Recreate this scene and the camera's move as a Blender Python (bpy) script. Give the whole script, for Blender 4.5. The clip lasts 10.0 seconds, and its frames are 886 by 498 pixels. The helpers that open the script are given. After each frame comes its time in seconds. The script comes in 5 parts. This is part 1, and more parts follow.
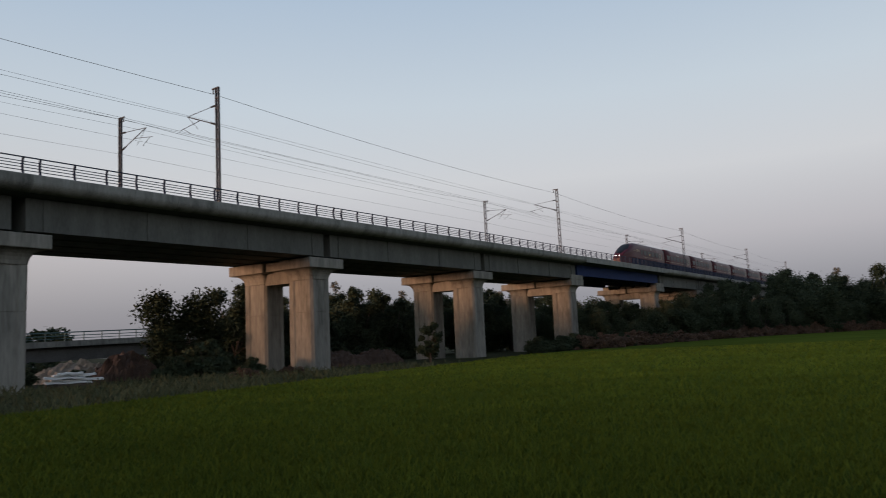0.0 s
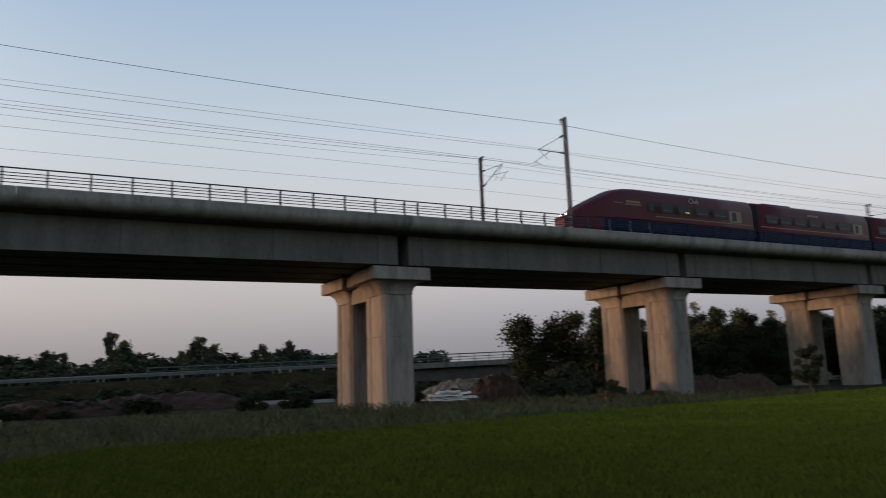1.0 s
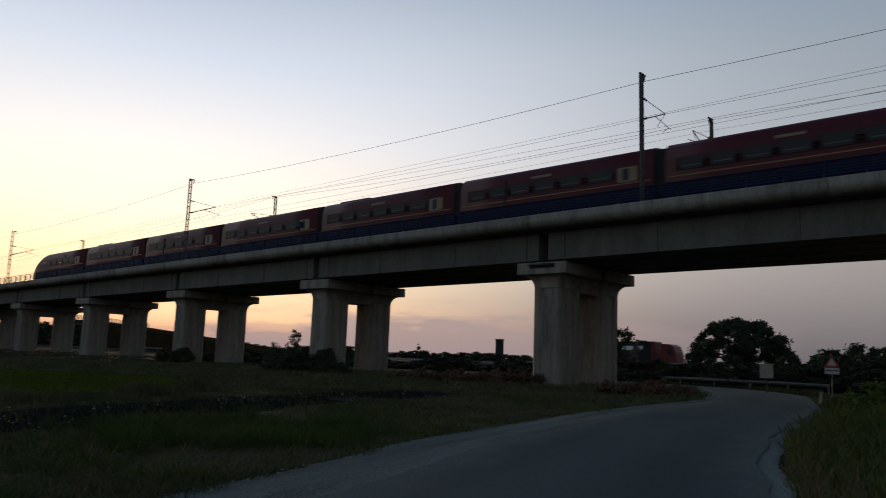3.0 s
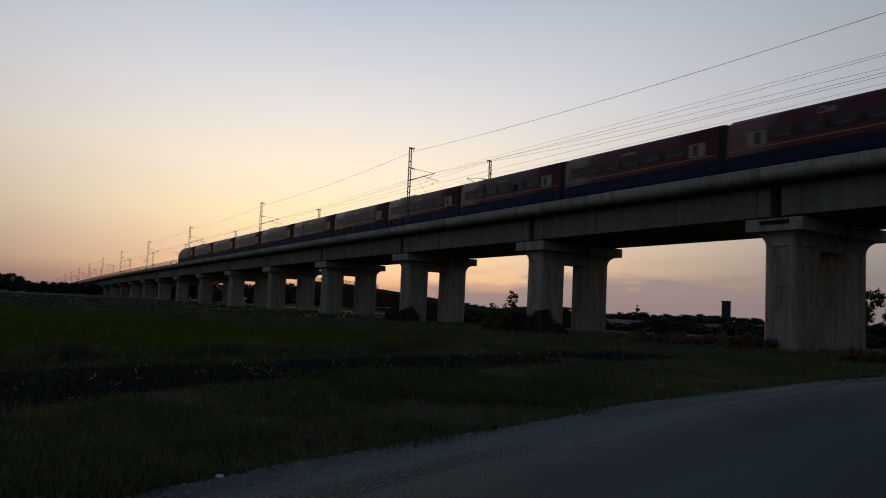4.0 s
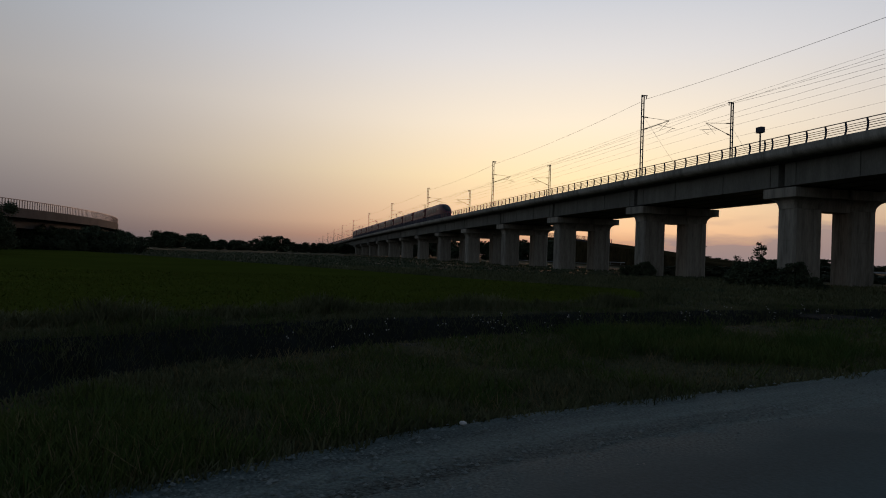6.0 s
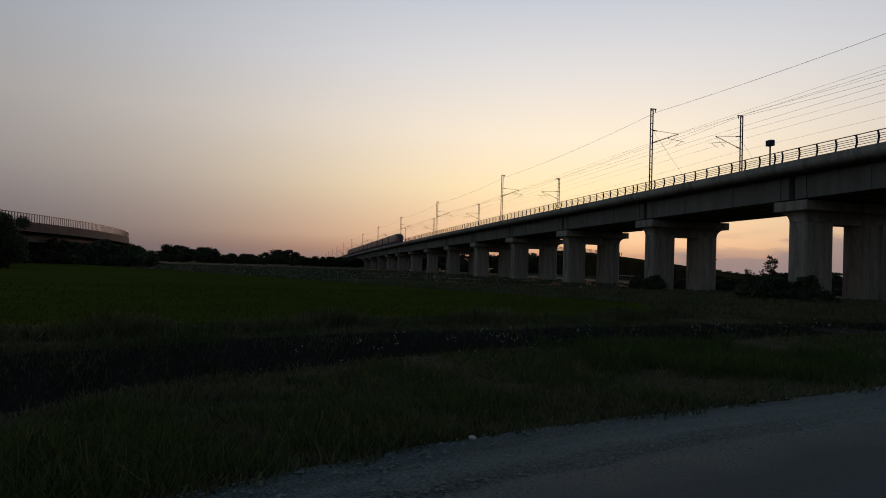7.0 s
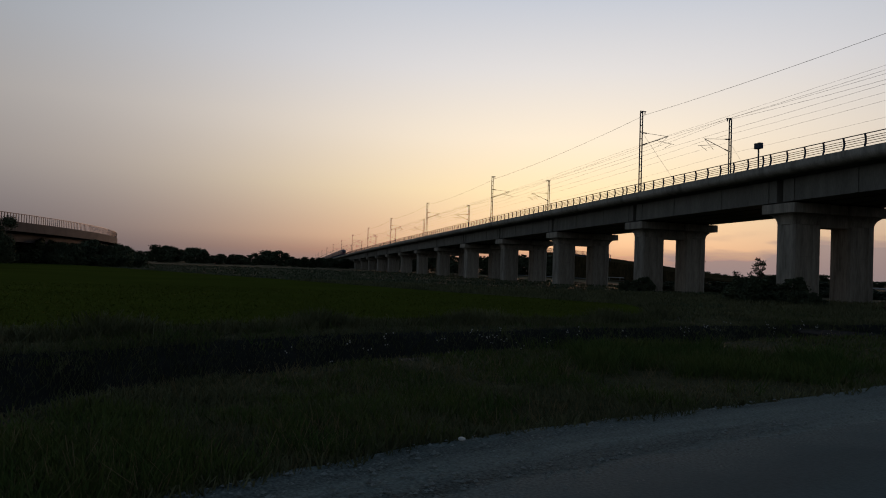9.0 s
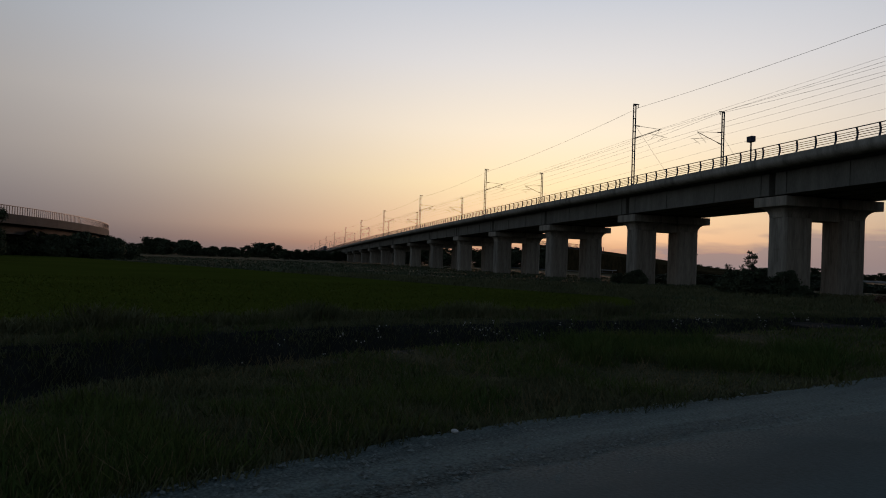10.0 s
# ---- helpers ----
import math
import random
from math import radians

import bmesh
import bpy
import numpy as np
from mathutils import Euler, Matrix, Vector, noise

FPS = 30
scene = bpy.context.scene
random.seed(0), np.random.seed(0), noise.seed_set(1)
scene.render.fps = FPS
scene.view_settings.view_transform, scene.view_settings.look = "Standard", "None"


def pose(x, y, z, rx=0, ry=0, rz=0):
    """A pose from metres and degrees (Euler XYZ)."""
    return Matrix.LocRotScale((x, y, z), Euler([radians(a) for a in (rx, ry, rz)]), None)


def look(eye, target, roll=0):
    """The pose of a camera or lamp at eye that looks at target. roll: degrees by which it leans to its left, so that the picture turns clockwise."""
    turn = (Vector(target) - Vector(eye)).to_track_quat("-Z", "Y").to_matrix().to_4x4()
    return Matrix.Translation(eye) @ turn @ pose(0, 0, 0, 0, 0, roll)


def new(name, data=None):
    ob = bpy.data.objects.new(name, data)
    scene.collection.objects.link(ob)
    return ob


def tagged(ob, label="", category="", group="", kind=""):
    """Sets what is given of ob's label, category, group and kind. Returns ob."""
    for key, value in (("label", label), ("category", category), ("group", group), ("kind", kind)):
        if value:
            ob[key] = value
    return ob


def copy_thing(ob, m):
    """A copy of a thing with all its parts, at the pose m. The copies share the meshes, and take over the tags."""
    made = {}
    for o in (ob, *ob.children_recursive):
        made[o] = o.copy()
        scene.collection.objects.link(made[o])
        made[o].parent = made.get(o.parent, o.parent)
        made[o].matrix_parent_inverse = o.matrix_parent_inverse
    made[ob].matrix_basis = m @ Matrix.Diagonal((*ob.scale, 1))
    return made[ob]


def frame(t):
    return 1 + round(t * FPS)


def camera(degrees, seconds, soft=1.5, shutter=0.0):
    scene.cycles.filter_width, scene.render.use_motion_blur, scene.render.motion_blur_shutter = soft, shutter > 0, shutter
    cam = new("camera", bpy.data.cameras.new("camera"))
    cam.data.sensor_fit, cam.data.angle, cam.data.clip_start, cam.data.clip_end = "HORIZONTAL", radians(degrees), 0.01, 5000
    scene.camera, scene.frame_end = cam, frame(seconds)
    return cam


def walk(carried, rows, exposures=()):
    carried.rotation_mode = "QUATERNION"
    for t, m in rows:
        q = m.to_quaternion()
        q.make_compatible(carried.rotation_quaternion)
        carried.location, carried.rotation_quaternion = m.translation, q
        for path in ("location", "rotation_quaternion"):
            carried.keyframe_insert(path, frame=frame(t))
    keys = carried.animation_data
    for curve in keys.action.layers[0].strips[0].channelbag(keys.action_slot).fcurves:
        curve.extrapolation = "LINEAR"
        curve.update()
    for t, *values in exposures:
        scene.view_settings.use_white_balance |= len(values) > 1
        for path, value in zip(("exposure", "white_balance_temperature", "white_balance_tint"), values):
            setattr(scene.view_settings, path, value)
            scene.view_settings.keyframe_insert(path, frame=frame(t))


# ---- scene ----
cam = camera(61.3, 10.0, soft=1.0, shutter=0.15)
EYE = 1.6
TURNS = [
    # seconds, yaw, pitch, roll
    (0.0, -55.27, 7.13, 2.60), (0.5, -44.05, 7.68, 2.60), (1.0, -28.50, 9.88, 1.80), (1.5, -8.50, 10.30, -0.09),
    (2.0, 10.16, 11.28, -0.80), (2.5, 27.97, 10.22, -1.61), (3.0, 41.60, 8.18, -2.23), (4.5, 63.99, 2.43, -2.79),
    (5.0, 69.61, 0.51, -2.58), (5.5, 73.14, 0.36, -2.48), (6.0, 75.72, 0.35, -1.96), (7.5, 76.33, 1.61, -1.99),
    (8.0, 75.86, 1.41, -2.15), (8.5, 75.96, 1.23, -1.97), (9.0, 75.65, 1.49, -2.08), (9.5, 74.72, 1.34, -2.34),
    (10.0, 75.12, 0.94, -2.15)]
walk(cam, [(t, pose(0, 0, EYE, 90 + p, r, y)) for t, y, p, r in TURNS], exposures=[(0.0, -0.06), (1.0, 0.0), (1.6, 0.02), (2.0, -0.10), (2.5, -0.46), (3.0, -0.88), (3.6, -1.15), (4.5, -1.25), (10.0, -1.25)])

# ---- sky and light ----
SUN_YAW = 65.0            # the sunset glow, degrees left of the viaduct's normal


def linear(rgb, gain=1.0):
    return (*[((c / 255 + 0.055) / 1.055) ** 2.4 * gain for c in rgb], 1)


world = bpy.data.worlds.new("dusk")
scene.world = world
world.use_nodes = True
wn, wl = world.node_tree.nodes, world.node_tree.links


def wmath(op, a, b=None, c=None, clamp=False):
    n = wn.new("ShaderNodeMath")
    n.operation, n.use_clamp = op, clamp
    for i, v in enumerate((a, b, c)):
        if v is None:
            continue
        if isinstance(v, (int, float)):
            n.inputs[i].default_value = v
        else:
            wl.new(v, n.inputs[i])
    return n.outputs[0]


def wramp(fac, stops):
    """A dusk gradient over the height above the horizon, in degrees."""
    n = wn.new("ShaderNodeValToRGB")
    e = n.color_ramp.elements
    while len(e) < len(stops):
        e.new(0.5)
    for i, (deg, rgb, gain) in enumerate(stops):
        e[i].position = deg / 90
        e[i].color = linear(rgb, gain)
    wl.new(fac, n.inputs[0])
    return n.outputs[0]


def wmix(fac, a, b):
    n = wn.new("ShaderNodeMix")
    n.data_type = "RGBA"
    wl.new(fac, n.inputs[0])
    wl.new(a, n.inputs[6])
    wl.new(b, n.inputs[7])
    return n.outputs[2]


way = wn.new("ShaderNodeTexCoord").outputs["Generated"]
sep = wn.new("ShaderNodeSeparateXYZ")
wl.new(way, sep.inputs[0])
height = wmath("MULTIPLY", wmath("ARCSINE", sep.outputs[2]), 2 / math.pi, clamp=True)
flat = wmath("SQRT", wmath("ADD", wmath("MULTIPLY", sep.outputs[0], sep.outputs[0]), wmath("MULTIPLY", sep.outputs[1], sep.outputs[1])))
toward = wmath("ADD", wmath("MULTIPLY", sep.outputs[0], -math.sin(radians(SUN_YAW))), wmath("MULTIPLY", sep.outputs[1], math.cos(radians(SUN_YAW))))
cosine = wmath("DIVIDE", toward, wmath("MAXIMUM", flat, 0.001))
near_sun = wmath("MULTIPLY_ADD", cosine, 1.8, -0.8, clamp=True)
glow = wmath("POWER", near_sun, 6.0)
wide = wmath("POWER", wmath("MULTIPLY_ADD", cosine, 1.2, -0.2, clamp=True), 2.7)
away = wmath("MULTIPLY_ADD", cosine, -1.4, 0.55, clamp=True)
G = 2.35                  # how much brighter the sunset side is
sunset = wramp(height, [(0, (166, 134, 126), G), (1.0, (214, 158, 122), G), (2.2, (243, 194, 148), G * 1.14), (6, (251, 224, 176), G * 1.14), (10, (247, 230, 205), G * 1.1), (15, (233, 228, 225), G * 0.98), (21, (203, 210, 223), G * 0.92), (32, (161, 182, 208), G * 0.56), (50, (95, 122, 158), 1), (90, (66, 88, 124), 1)])
shoulder = wramp(height, [(0, (112, 105, 111), G * 0.9), (1.6, (129, 118, 123), G * 0.9), (3.5, (154, 143, 146), G * 0.9), (7, (188, 177, 173), G), (11, (203, 196, 193), G * 1.05), (16, (196, 198, 206), G * 1.07), (22, (187, 193, 202), G * 1.02), (32, (160, 181, 205), G * 0.6), (50, (95, 122, 158), 1), (90, (66, 88, 124), 1)])
side = wramp(height, [(0, (140, 136, 142), 0.9), (2.5, (168, 161, 162), 0.92), (6, (195, 188, 186), 0.93), (11, (211, 207, 205), 0.94), (17, (197, 206, 214), 1.01), (28, (156, 179, 204), 1.09), (50, (97, 124, 160), 1), (90, (66, 88, 124), 1)])
dusk = wramp(height, [(0, (132, 132, 140), 1), (3, (150, 150, 157), 1), (7, (184, 182, 187), 1.05), (12, (204, 206, 210), 1.06), (18, (195, 206, 216), 1.06), (28, (168, 188, 210), 1.04), (50, (98, 125, 160), 1), (90, (66, 88, 124), 1)])
sky_colour = wmix(glow, wmix(wide, wmix(away, side, dusk), shoulder), sunset)
# a low bank of grey-violet haze and cloud over the sunset horizon, its top uneven
stretch = wn.new("ShaderNodeMapping")
stretch.inputs["Scale"].default_value = (4.0, 4.0, 22.0)
wl.new(way, stretch.inputs[0])
cloud = wn.new("ShaderNodeTexNoise")
cloud.inputs["Scale"].default_value, cloud.inputs["Detail"].default_value = 3.2, 8
wl.new(stretch.outputs[0], cloud.inputs["Vector"])
bank = wmath("MINIMUM", wmath("MULTIPLY_ADD", cosine, -42.0, 43.3), 3.0)
bank = wmath("ADD", bank, wmath("MULTIPLY_ADD", cloud.outputs[0], 4.2, -2.1))
mask = wmath("MULTIPLY", wmath("MULTIPLY_ADD", wmath("MULTIPLY_ADD", height, -90.0, bank), 0.9, 0.35, clamp=True), 0.82)
across = wmath("ADD", wmath("MULTIPLY", sep.outputs[0], math.cos(radians(SUN_YAW))), wmath("MULTIPLY", sep.outputs[1], math.sin(radians(SUN_YAW))))
reach = wmath("MULTIPLY", wmath("MULTIPLY_ADD", cosine, 4.0, -2.6, clamp=True), wmath("MULTIPLY_ADD", across, 5.0, 0.8, clamp=True))
mask = wmath("MULTIPLY", mask, reach)
wisp = wmath("MULTIPLY", wmath("MULTIPLY_ADD", cloud.outputs[0], 6.0, -3.1, clamp=True), wmath("MULTIPLY_ADD", height, -13.0, 0.95, clamp=True))
mask = wmath("MAXIMUM", mask, wmath("MULTIPLY", wmath("MULTIPLY", wisp, 0.35), reach))
grey = wn.new("ShaderNodeRGB")
grey.outputs[0].default_value = linear((156, 139, 139), G * 0.92)
sky_colour = wmix(mask, sky_colour, grey.outputs[0])
# the clear-air scattering on top of it
air = wn.new("ShaderNodeTexSky")
air.sky_type, air.sun_disc = "NISHITA", False
air.sun_elevation, air.sun_rotation = radians(1.0), radians(-SUN_YAW)
air.dust_density = 3.0
share = wn.new("ShaderNodeValue")
share.outputs[0].default_value = 0.004
sky_colour = wmix(share.outputs[0], sky_colour, air.outputs[0])
wl.new(sky_colour, wn["Background"].inputs[0])
wn["Background"].inputs[1].default_value = 1.0

# what is left of the sun: a broad warm light from low in the glow
sun = new("sun", bpy.data.lights.new("sun", "SUN"))
sun.data.energy, sun.data.angle, sun.data.color = 3.5, radians(9), (1.0, 0.54, 0.33)
sun.matrix_basis = look((0, 0, 0), (math.sin(radians(SUN_YAW)), -math.cos(radians(SUN_YAW)), -math.tan(radians(2.3))))


# ---- small building kit ----
def material(name, colour, rough=0.8, metal=0.0, spread=0.15, scale=2.0, fine=30.0, bump=0.2, stretch=(1, 1, 1), emit=0.0, hue=None, world_space=False, spec=0.4, coarse=0.6, uv=False):
    """A node material: two scales of variation round a base colour, and a fine relief."""
    m = bpy.data.materials.new(name)
    m.use_nodes = True
    n, l = m.node_tree.nodes, m.node_tree.links
    b = n["Principled BSDF"]
    b.inputs["Roughness"].default_value, b.inputs["Metallic"].default_value = rough, metal
    b.inputs["Specular IOR Level"].default_value = spec
    co = n.new("ShaderNodeTexCoord")
    mp = n.new("ShaderNodeMapping")
    mp.inputs["Scale"].default_value = stretch
    if uv:
        l.new(co.outputs["UV"], mp.inputs[0])
    elif world_space:
        geo = n.new("ShaderNodeNewGeometry")
        l.new(geo.outputs["Position"], mp.inputs[0])
    else:
        l.new(co.outputs["Object"], mp.inputs[0])
    big, small = n.new("ShaderNodeTexNoise"), n.new("ShaderNodeTexNoise")
    for node, s in ((big, scale), (small, fine)):
        node.inputs["Scale"].default_value, node.inputs["Detail"].default_value = s, 6
        l.new(co.outputs["Object"] if uv and node == small else mp.outputs[0], node.inputs["Vector"])
    mix = n.new("ShaderNodeMath")
    mix.operation = "MULTIPLY_ADD"
    mix.inputs[1].default_value = coarse
    l.new(big.outputs[0], mix.inputs[0])
    half = n.new("ShaderNodeMath")
    half.operation = "MULTIPLY"
    half.inputs[1].default_value = 1 - coarse
    l.new(small.outputs[0], half.inputs[0])
    l.new(half.outputs[0], mix.inputs[2])
    info = n.new("ShaderNodeObjectInfo")
    rnd = n.new("ShaderNodeMath")
    rnd.operation = "MULTIPLY_ADD"
    rnd.inputs[1].default_value, rnd.inputs[2].default_value = 0.12, -0.06
    l.new(info.outputs["Random"], rnd.inputs[0])
    add = n.new("ShaderNodeMath")
    l.new(mix.outputs[0], add.inputs[0])
    l.new(rnd.outputs[0], add.inputs[1])
    ramp = n.new("ShaderNodeValToRGB")
    c2 = hue or colour
    ramp.color_ramp.elements[0].position, ramp.color_ramp.elements[1].position = 0.3, 0.7
    ramp.color_ramp.elements[0].color = (*[max(0, c * (1 - spread)) for c in colour], 1)
    ramp.color_ramp.elements[1].color = (*[min(1, c * (1 + spread)) for c in c2], 1)
    l.new(add.outputs[0], ramp.inputs[0])
    l.new(ramp.outputs[0], b.inputs["Base Color"])
    if bump:
        bp = n.new("ShaderNodeBump")
        bp.inputs["Strength"].default_value, bp.inputs["Distance"].default_value = bump, 0.02
        l.new(small.outputs[0], bp.inputs["Height"])
        l.new(bp.outputs[0], b.inputs["Normal"])
    if emit:
        b.inputs["Emission Color"].default_value = (*colour, 1)
        b.inputs["Emission Strength"].default_value = emit
    return m


def box(bm, x0, x1, y0, y1, z0, z1):
    v = [bm.verts.new((x, y, z)) for x in (x0, x1) for y in (y0, y1) for z in (z0, z1)]
    for f in ((0, 1, 3, 2), (4, 6, 7, 5), (0, 4, 5, 1), (2, 3, 7, 6), (0, 2, 6, 4), (1, 5, 7, 3)):
        bm.faces.new([v[i] for i in f])
    return v


def loft(bm, rings, cap=True, close=True):
    """Skin through rings of equally many points."""
    rows = [[bm.verts.new(p) for p in r] for r in rings]
    k = len(rows[0])
    for a, b in zip(rows, rows[1:]):
        for i in range(k if close else k - 1):
            j = (i + 1) % k
            bm.faces.new((a[i], a[j], b[j], b[i]))
    if cap and close:
        bm.faces.new(rows[0][::-1])
        bm.faces.new(rows[-1])


def rod(bm, a, b, r0, r1=None, sides=6):
    """A tapered bar from a to b."""
    a, b = Vector(a), Vector(b)
    q = (b - a).to_track_quat("Z", "Y")
    r1 = r0 if r1 is None else r1
    rings = []
    for p, r in ((a, r0), (b, r1)):
        rings.append([p + q @ Vector((r * math.cos(2 * math.pi * i / sides), r * math.sin(2 * math.pi * i / sides), 0)) for i in range(sides)])
    loft(bm, rings)


def mesh_of(name, bm, mat, smooth=False):
    bmesh.ops.recalc_face_normals(bm, faces=bm.faces)
    me = bpy.data.meshes.new(name)
    bm.to_mesh(me)
    bm.free()
    for m in (mat if isinstance(mat, (list, tuple)) else [mat]):
        me.materials.append(m)
    if smooth:
        me.polygons.foreach_set("use_smooth", [True] * len(me.polygons))
    return me


def part(name, bm, mat, parent=None, label="", smooth=False):
    """One mesh object from a bmesh, or from a ready mesh, under its thing."""
    me = bm if isinstance(bm, bpy.types.Mesh) else mesh_of(name, bm, mat, smooth)
    ob = new(name, me)
    if parent:
        ob.parent = parent
    return tagged(ob, label)


def thing(name, m, label, category, group="", kind=""):
    ob = new(name)
    ob.matrix_basis = m
    return tagged(ob, label, category, group, kind)


def bent(x):
    """The line's gentle bend: how far it leaves the straight, and its heading."""
    return 2.8e-5 * x * x, math.degrees(math.atan(5.6e-5 * x))


def rise(x):
    """Height of the line over its height at x = 0, and its slope."""
    return 0.009 * x - 1e-5 * x * x, math.degrees(math.atan(0.009 - 2e-5 * x))


def on_line(x, z=0.0, y=0.0):
    dy, turn = bent(x)
    dz, tip = rise(x)
    return pose(x, y + dy, z + dz, 0, -tip, turn)


# ---- materials ----
CONCRETE = material("weathered_concrete", (0.206, 0.196, 0.169), 0.9, spread=0.48, scale=1.5, fine=9, bump=0.3, stretch=(1, 1, 0.14), spec=0.2)
FASCIA = material("fascia_concrete", (0.240, 0.234, 0.208), 0.9, spread=0.5, scale=1.5, fine=14, bump=0.3, stretch=(1, 1, 0.15), spec=0.2)
PANEL = material("sunk_panel_concrete", (0.172, 0.160, 0.136), 0.92, spread=0.5, scale=1.5, fine=9, bump=0.3, stretch=(1, 1, 0.14), spec=0.2)
# darker than the fascia: shade under the deck edge is put into its colour
GIRDER = material("shaded_girder_concrete", (0.120, 0.122, 0.110), 0.9, spread=0.35, scale=0.8, fine=12, bump=0.25, stretch=(1, 1, 0.25), spec=0.2)
BLUE_STEEL = material("blue_painted_steel", (0.016, 0.034, 0.110), 0.65, 0.0, spread=0.2, scale=1, fine=20, spec=0.12)
RAILING = material("railing_paint", (0.016, 0.026, 0.055), 0.6, 0.0, spread=0.25, spec=0.2)
GALV = material("galvanised_steel", (0.065, 0.065, 0.07), 0.65, 0.1, spread=0.3, scale=4, spec=0.25)
WIRE = material("overhead_wire", (0.13, 0.13, 0.14), 0.6, 0.2, bump=0)
BALLAST = material("ballast", (0.18, 0.17, 0.16), 0.95, spread=0.4, scale=3, fine=25, spec=0.1)
RED = material("train_red", (0.074, 0.012, 0.017), 0.42, 0.0, spread=0.14, scale=0.5, fine=8, bump=0.0, spec=0.2)
NAVY = material("train_blue", (0.004, 0.012, 0.048), 0.6, 0.0, spread=0.2, bump=0.03, spec=0.12)
GLASS = material("dark_glass", (0.018, 0.022, 0.025), 0.36, 0.0, spread=0.1, bump=0, spec=0.24)
SCREEN = material("black_windscreen", (0.006, 0.006, 0.007), 0.45, spread=0.1, bump=0, spec=0.12)
GOLD = material("gold_paint", (0.22, 0.13, 0.055), 0.35, 0.0, spread=0.12, bump=0)
CREAM = material("cream_paint", (0.18, 0.145, 0.105), 0.35, 0.0, spread=0.12, bump=0)
LETTER = material("pale_lettering", (0.36, 0.32, 0.26), 0.5, spread=0.1, bump=0)
BLACK = material("black_rubber", (0.012, 0.012, 0.013), 0.8, spread=0.2, bump=0)
GRASS = material("grass_ground", (0.018, 0.026, 0.010), 0.95, spread=0.6, scale=0.35, fine=6, bump=0.8, hue=(0.028, 0.029, 0.011), world_space=True, spec=0.05)
RICE = material("rice_field", (0.049, 0.063, 0.010), 0.95, spread=0.25, scale=0.12, fine=4, bump=0.8, world_space=True, spec=0.0)
ASPHALT = material("asphalt", (0.058, 0.074, 0.078), 0.85, spread=0.3, scale=0.7, fine=26, bump=0.4, stretch=(1, 0.12, 1), uv=True, spec=0.12, coarse=0.6)
GRAVEL = material("gravel_shoulder", (0.086, 0.105, 0.096), 0.95, spread=0.95, scale=2.2, fine=34, bump=1.0, stretch=(1, 0.05, 1), uv=True, spec=0.1, coarse=0.5)



def worn_edges(m, edge_colour, layer):
    """Let the base colour give way to loose gravel towards both edges, unevenly."""
    n, l = m.node_tree.nodes, m.node_tree.links
    b = n["Principled BSDF"]
    src = b.inputs["Base Color"].links[0].from_socket
    uv = n.new("ShaderNodeUVMap")
    uv.uv_map = layer
    x = n.new("ShaderNodeSeparateXYZ")
    l.new(uv.outputs[0], x.inputs[0])
    off = n.new("ShaderNodeMath")
    off.operation = "SUBTRACT"
    l.new(x.outputs[0], off.inputs[0])
    off.inputs[1].default_value = 0.5
    size = n.new("ShaderNodeMath")
    size.operation = "ABSOLUTE"
    l.new(off.outputs[0], size.inputs[0])
    geo, tex = n.new("ShaderNodeNewGeometry"), n.new("ShaderNodeTexNoise")
    tex.inputs["Scale"].default_value, tex.inputs["Detail"].default_value = 1.1, 9
    l.new(geo.outputs["Position"], tex.inputs["Vector"])
    add = n.new("ShaderNodeMath")
    add.operation = "MULTIPLY_ADD"
    l.new(tex.outputs[0], add.inputs[0])
    add.inputs[1].default_value = 0.34
    l.new(size.outputs[0], add.inputs[2])
    fac = n.new("ShaderNodeMapRange")
    fac.inputs["From Min"].default_value, fac.inputs["From Max"].default_value = 0.50, 0.66
    l.new(add.outputs[0], fac.inputs["Value"])
    mix = n.new("ShaderNodeMix")
    mix.data_type = "RGBA"
    l.new(fac.outputs[0], mix.inputs[0])
    l.new(src, mix.inputs[6])
    grit = n.new("ShaderNodeTexNoise")
    grit.inputs["Scale"].default_value, grit.inputs["Detail"].default_value = 34, 6
    l.new(geo.outputs["Position"], grit.inputs["Vector"])
    shade = n.new("ShaderNodeValToRGB")
    shade.color_ramp.elements[0].position, shade.color_ramp.elements[1].position = 0.3, 0.7
    shade.color_ramp.elements[0].color = (*[c * 0.45 for c in edge_colour], 1)
    shade.color_ramp.elements[1].color = (*[c * 1.55 for c in edge_colour], 1)
    l.new(grit.outputs[0], shade.inputs[0])
    l.new(shade.outputs[0], mix.inputs[7])
    l.new(mix.outputs[2], b.inputs["Base Color"])


def lit_towards(m, x0, x1, low, high):
    """Light across the plot, put into the crop's colour: paler from x0 to x1."""
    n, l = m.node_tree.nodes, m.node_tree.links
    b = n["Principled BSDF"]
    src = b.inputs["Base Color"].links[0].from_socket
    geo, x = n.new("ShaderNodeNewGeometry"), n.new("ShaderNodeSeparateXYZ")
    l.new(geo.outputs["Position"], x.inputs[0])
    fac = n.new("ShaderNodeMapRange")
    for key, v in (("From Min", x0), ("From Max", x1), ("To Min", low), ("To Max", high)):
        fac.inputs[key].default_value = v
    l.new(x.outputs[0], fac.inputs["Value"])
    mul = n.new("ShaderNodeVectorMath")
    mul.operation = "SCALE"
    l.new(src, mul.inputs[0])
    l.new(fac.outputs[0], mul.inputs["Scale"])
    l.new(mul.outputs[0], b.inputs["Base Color"])


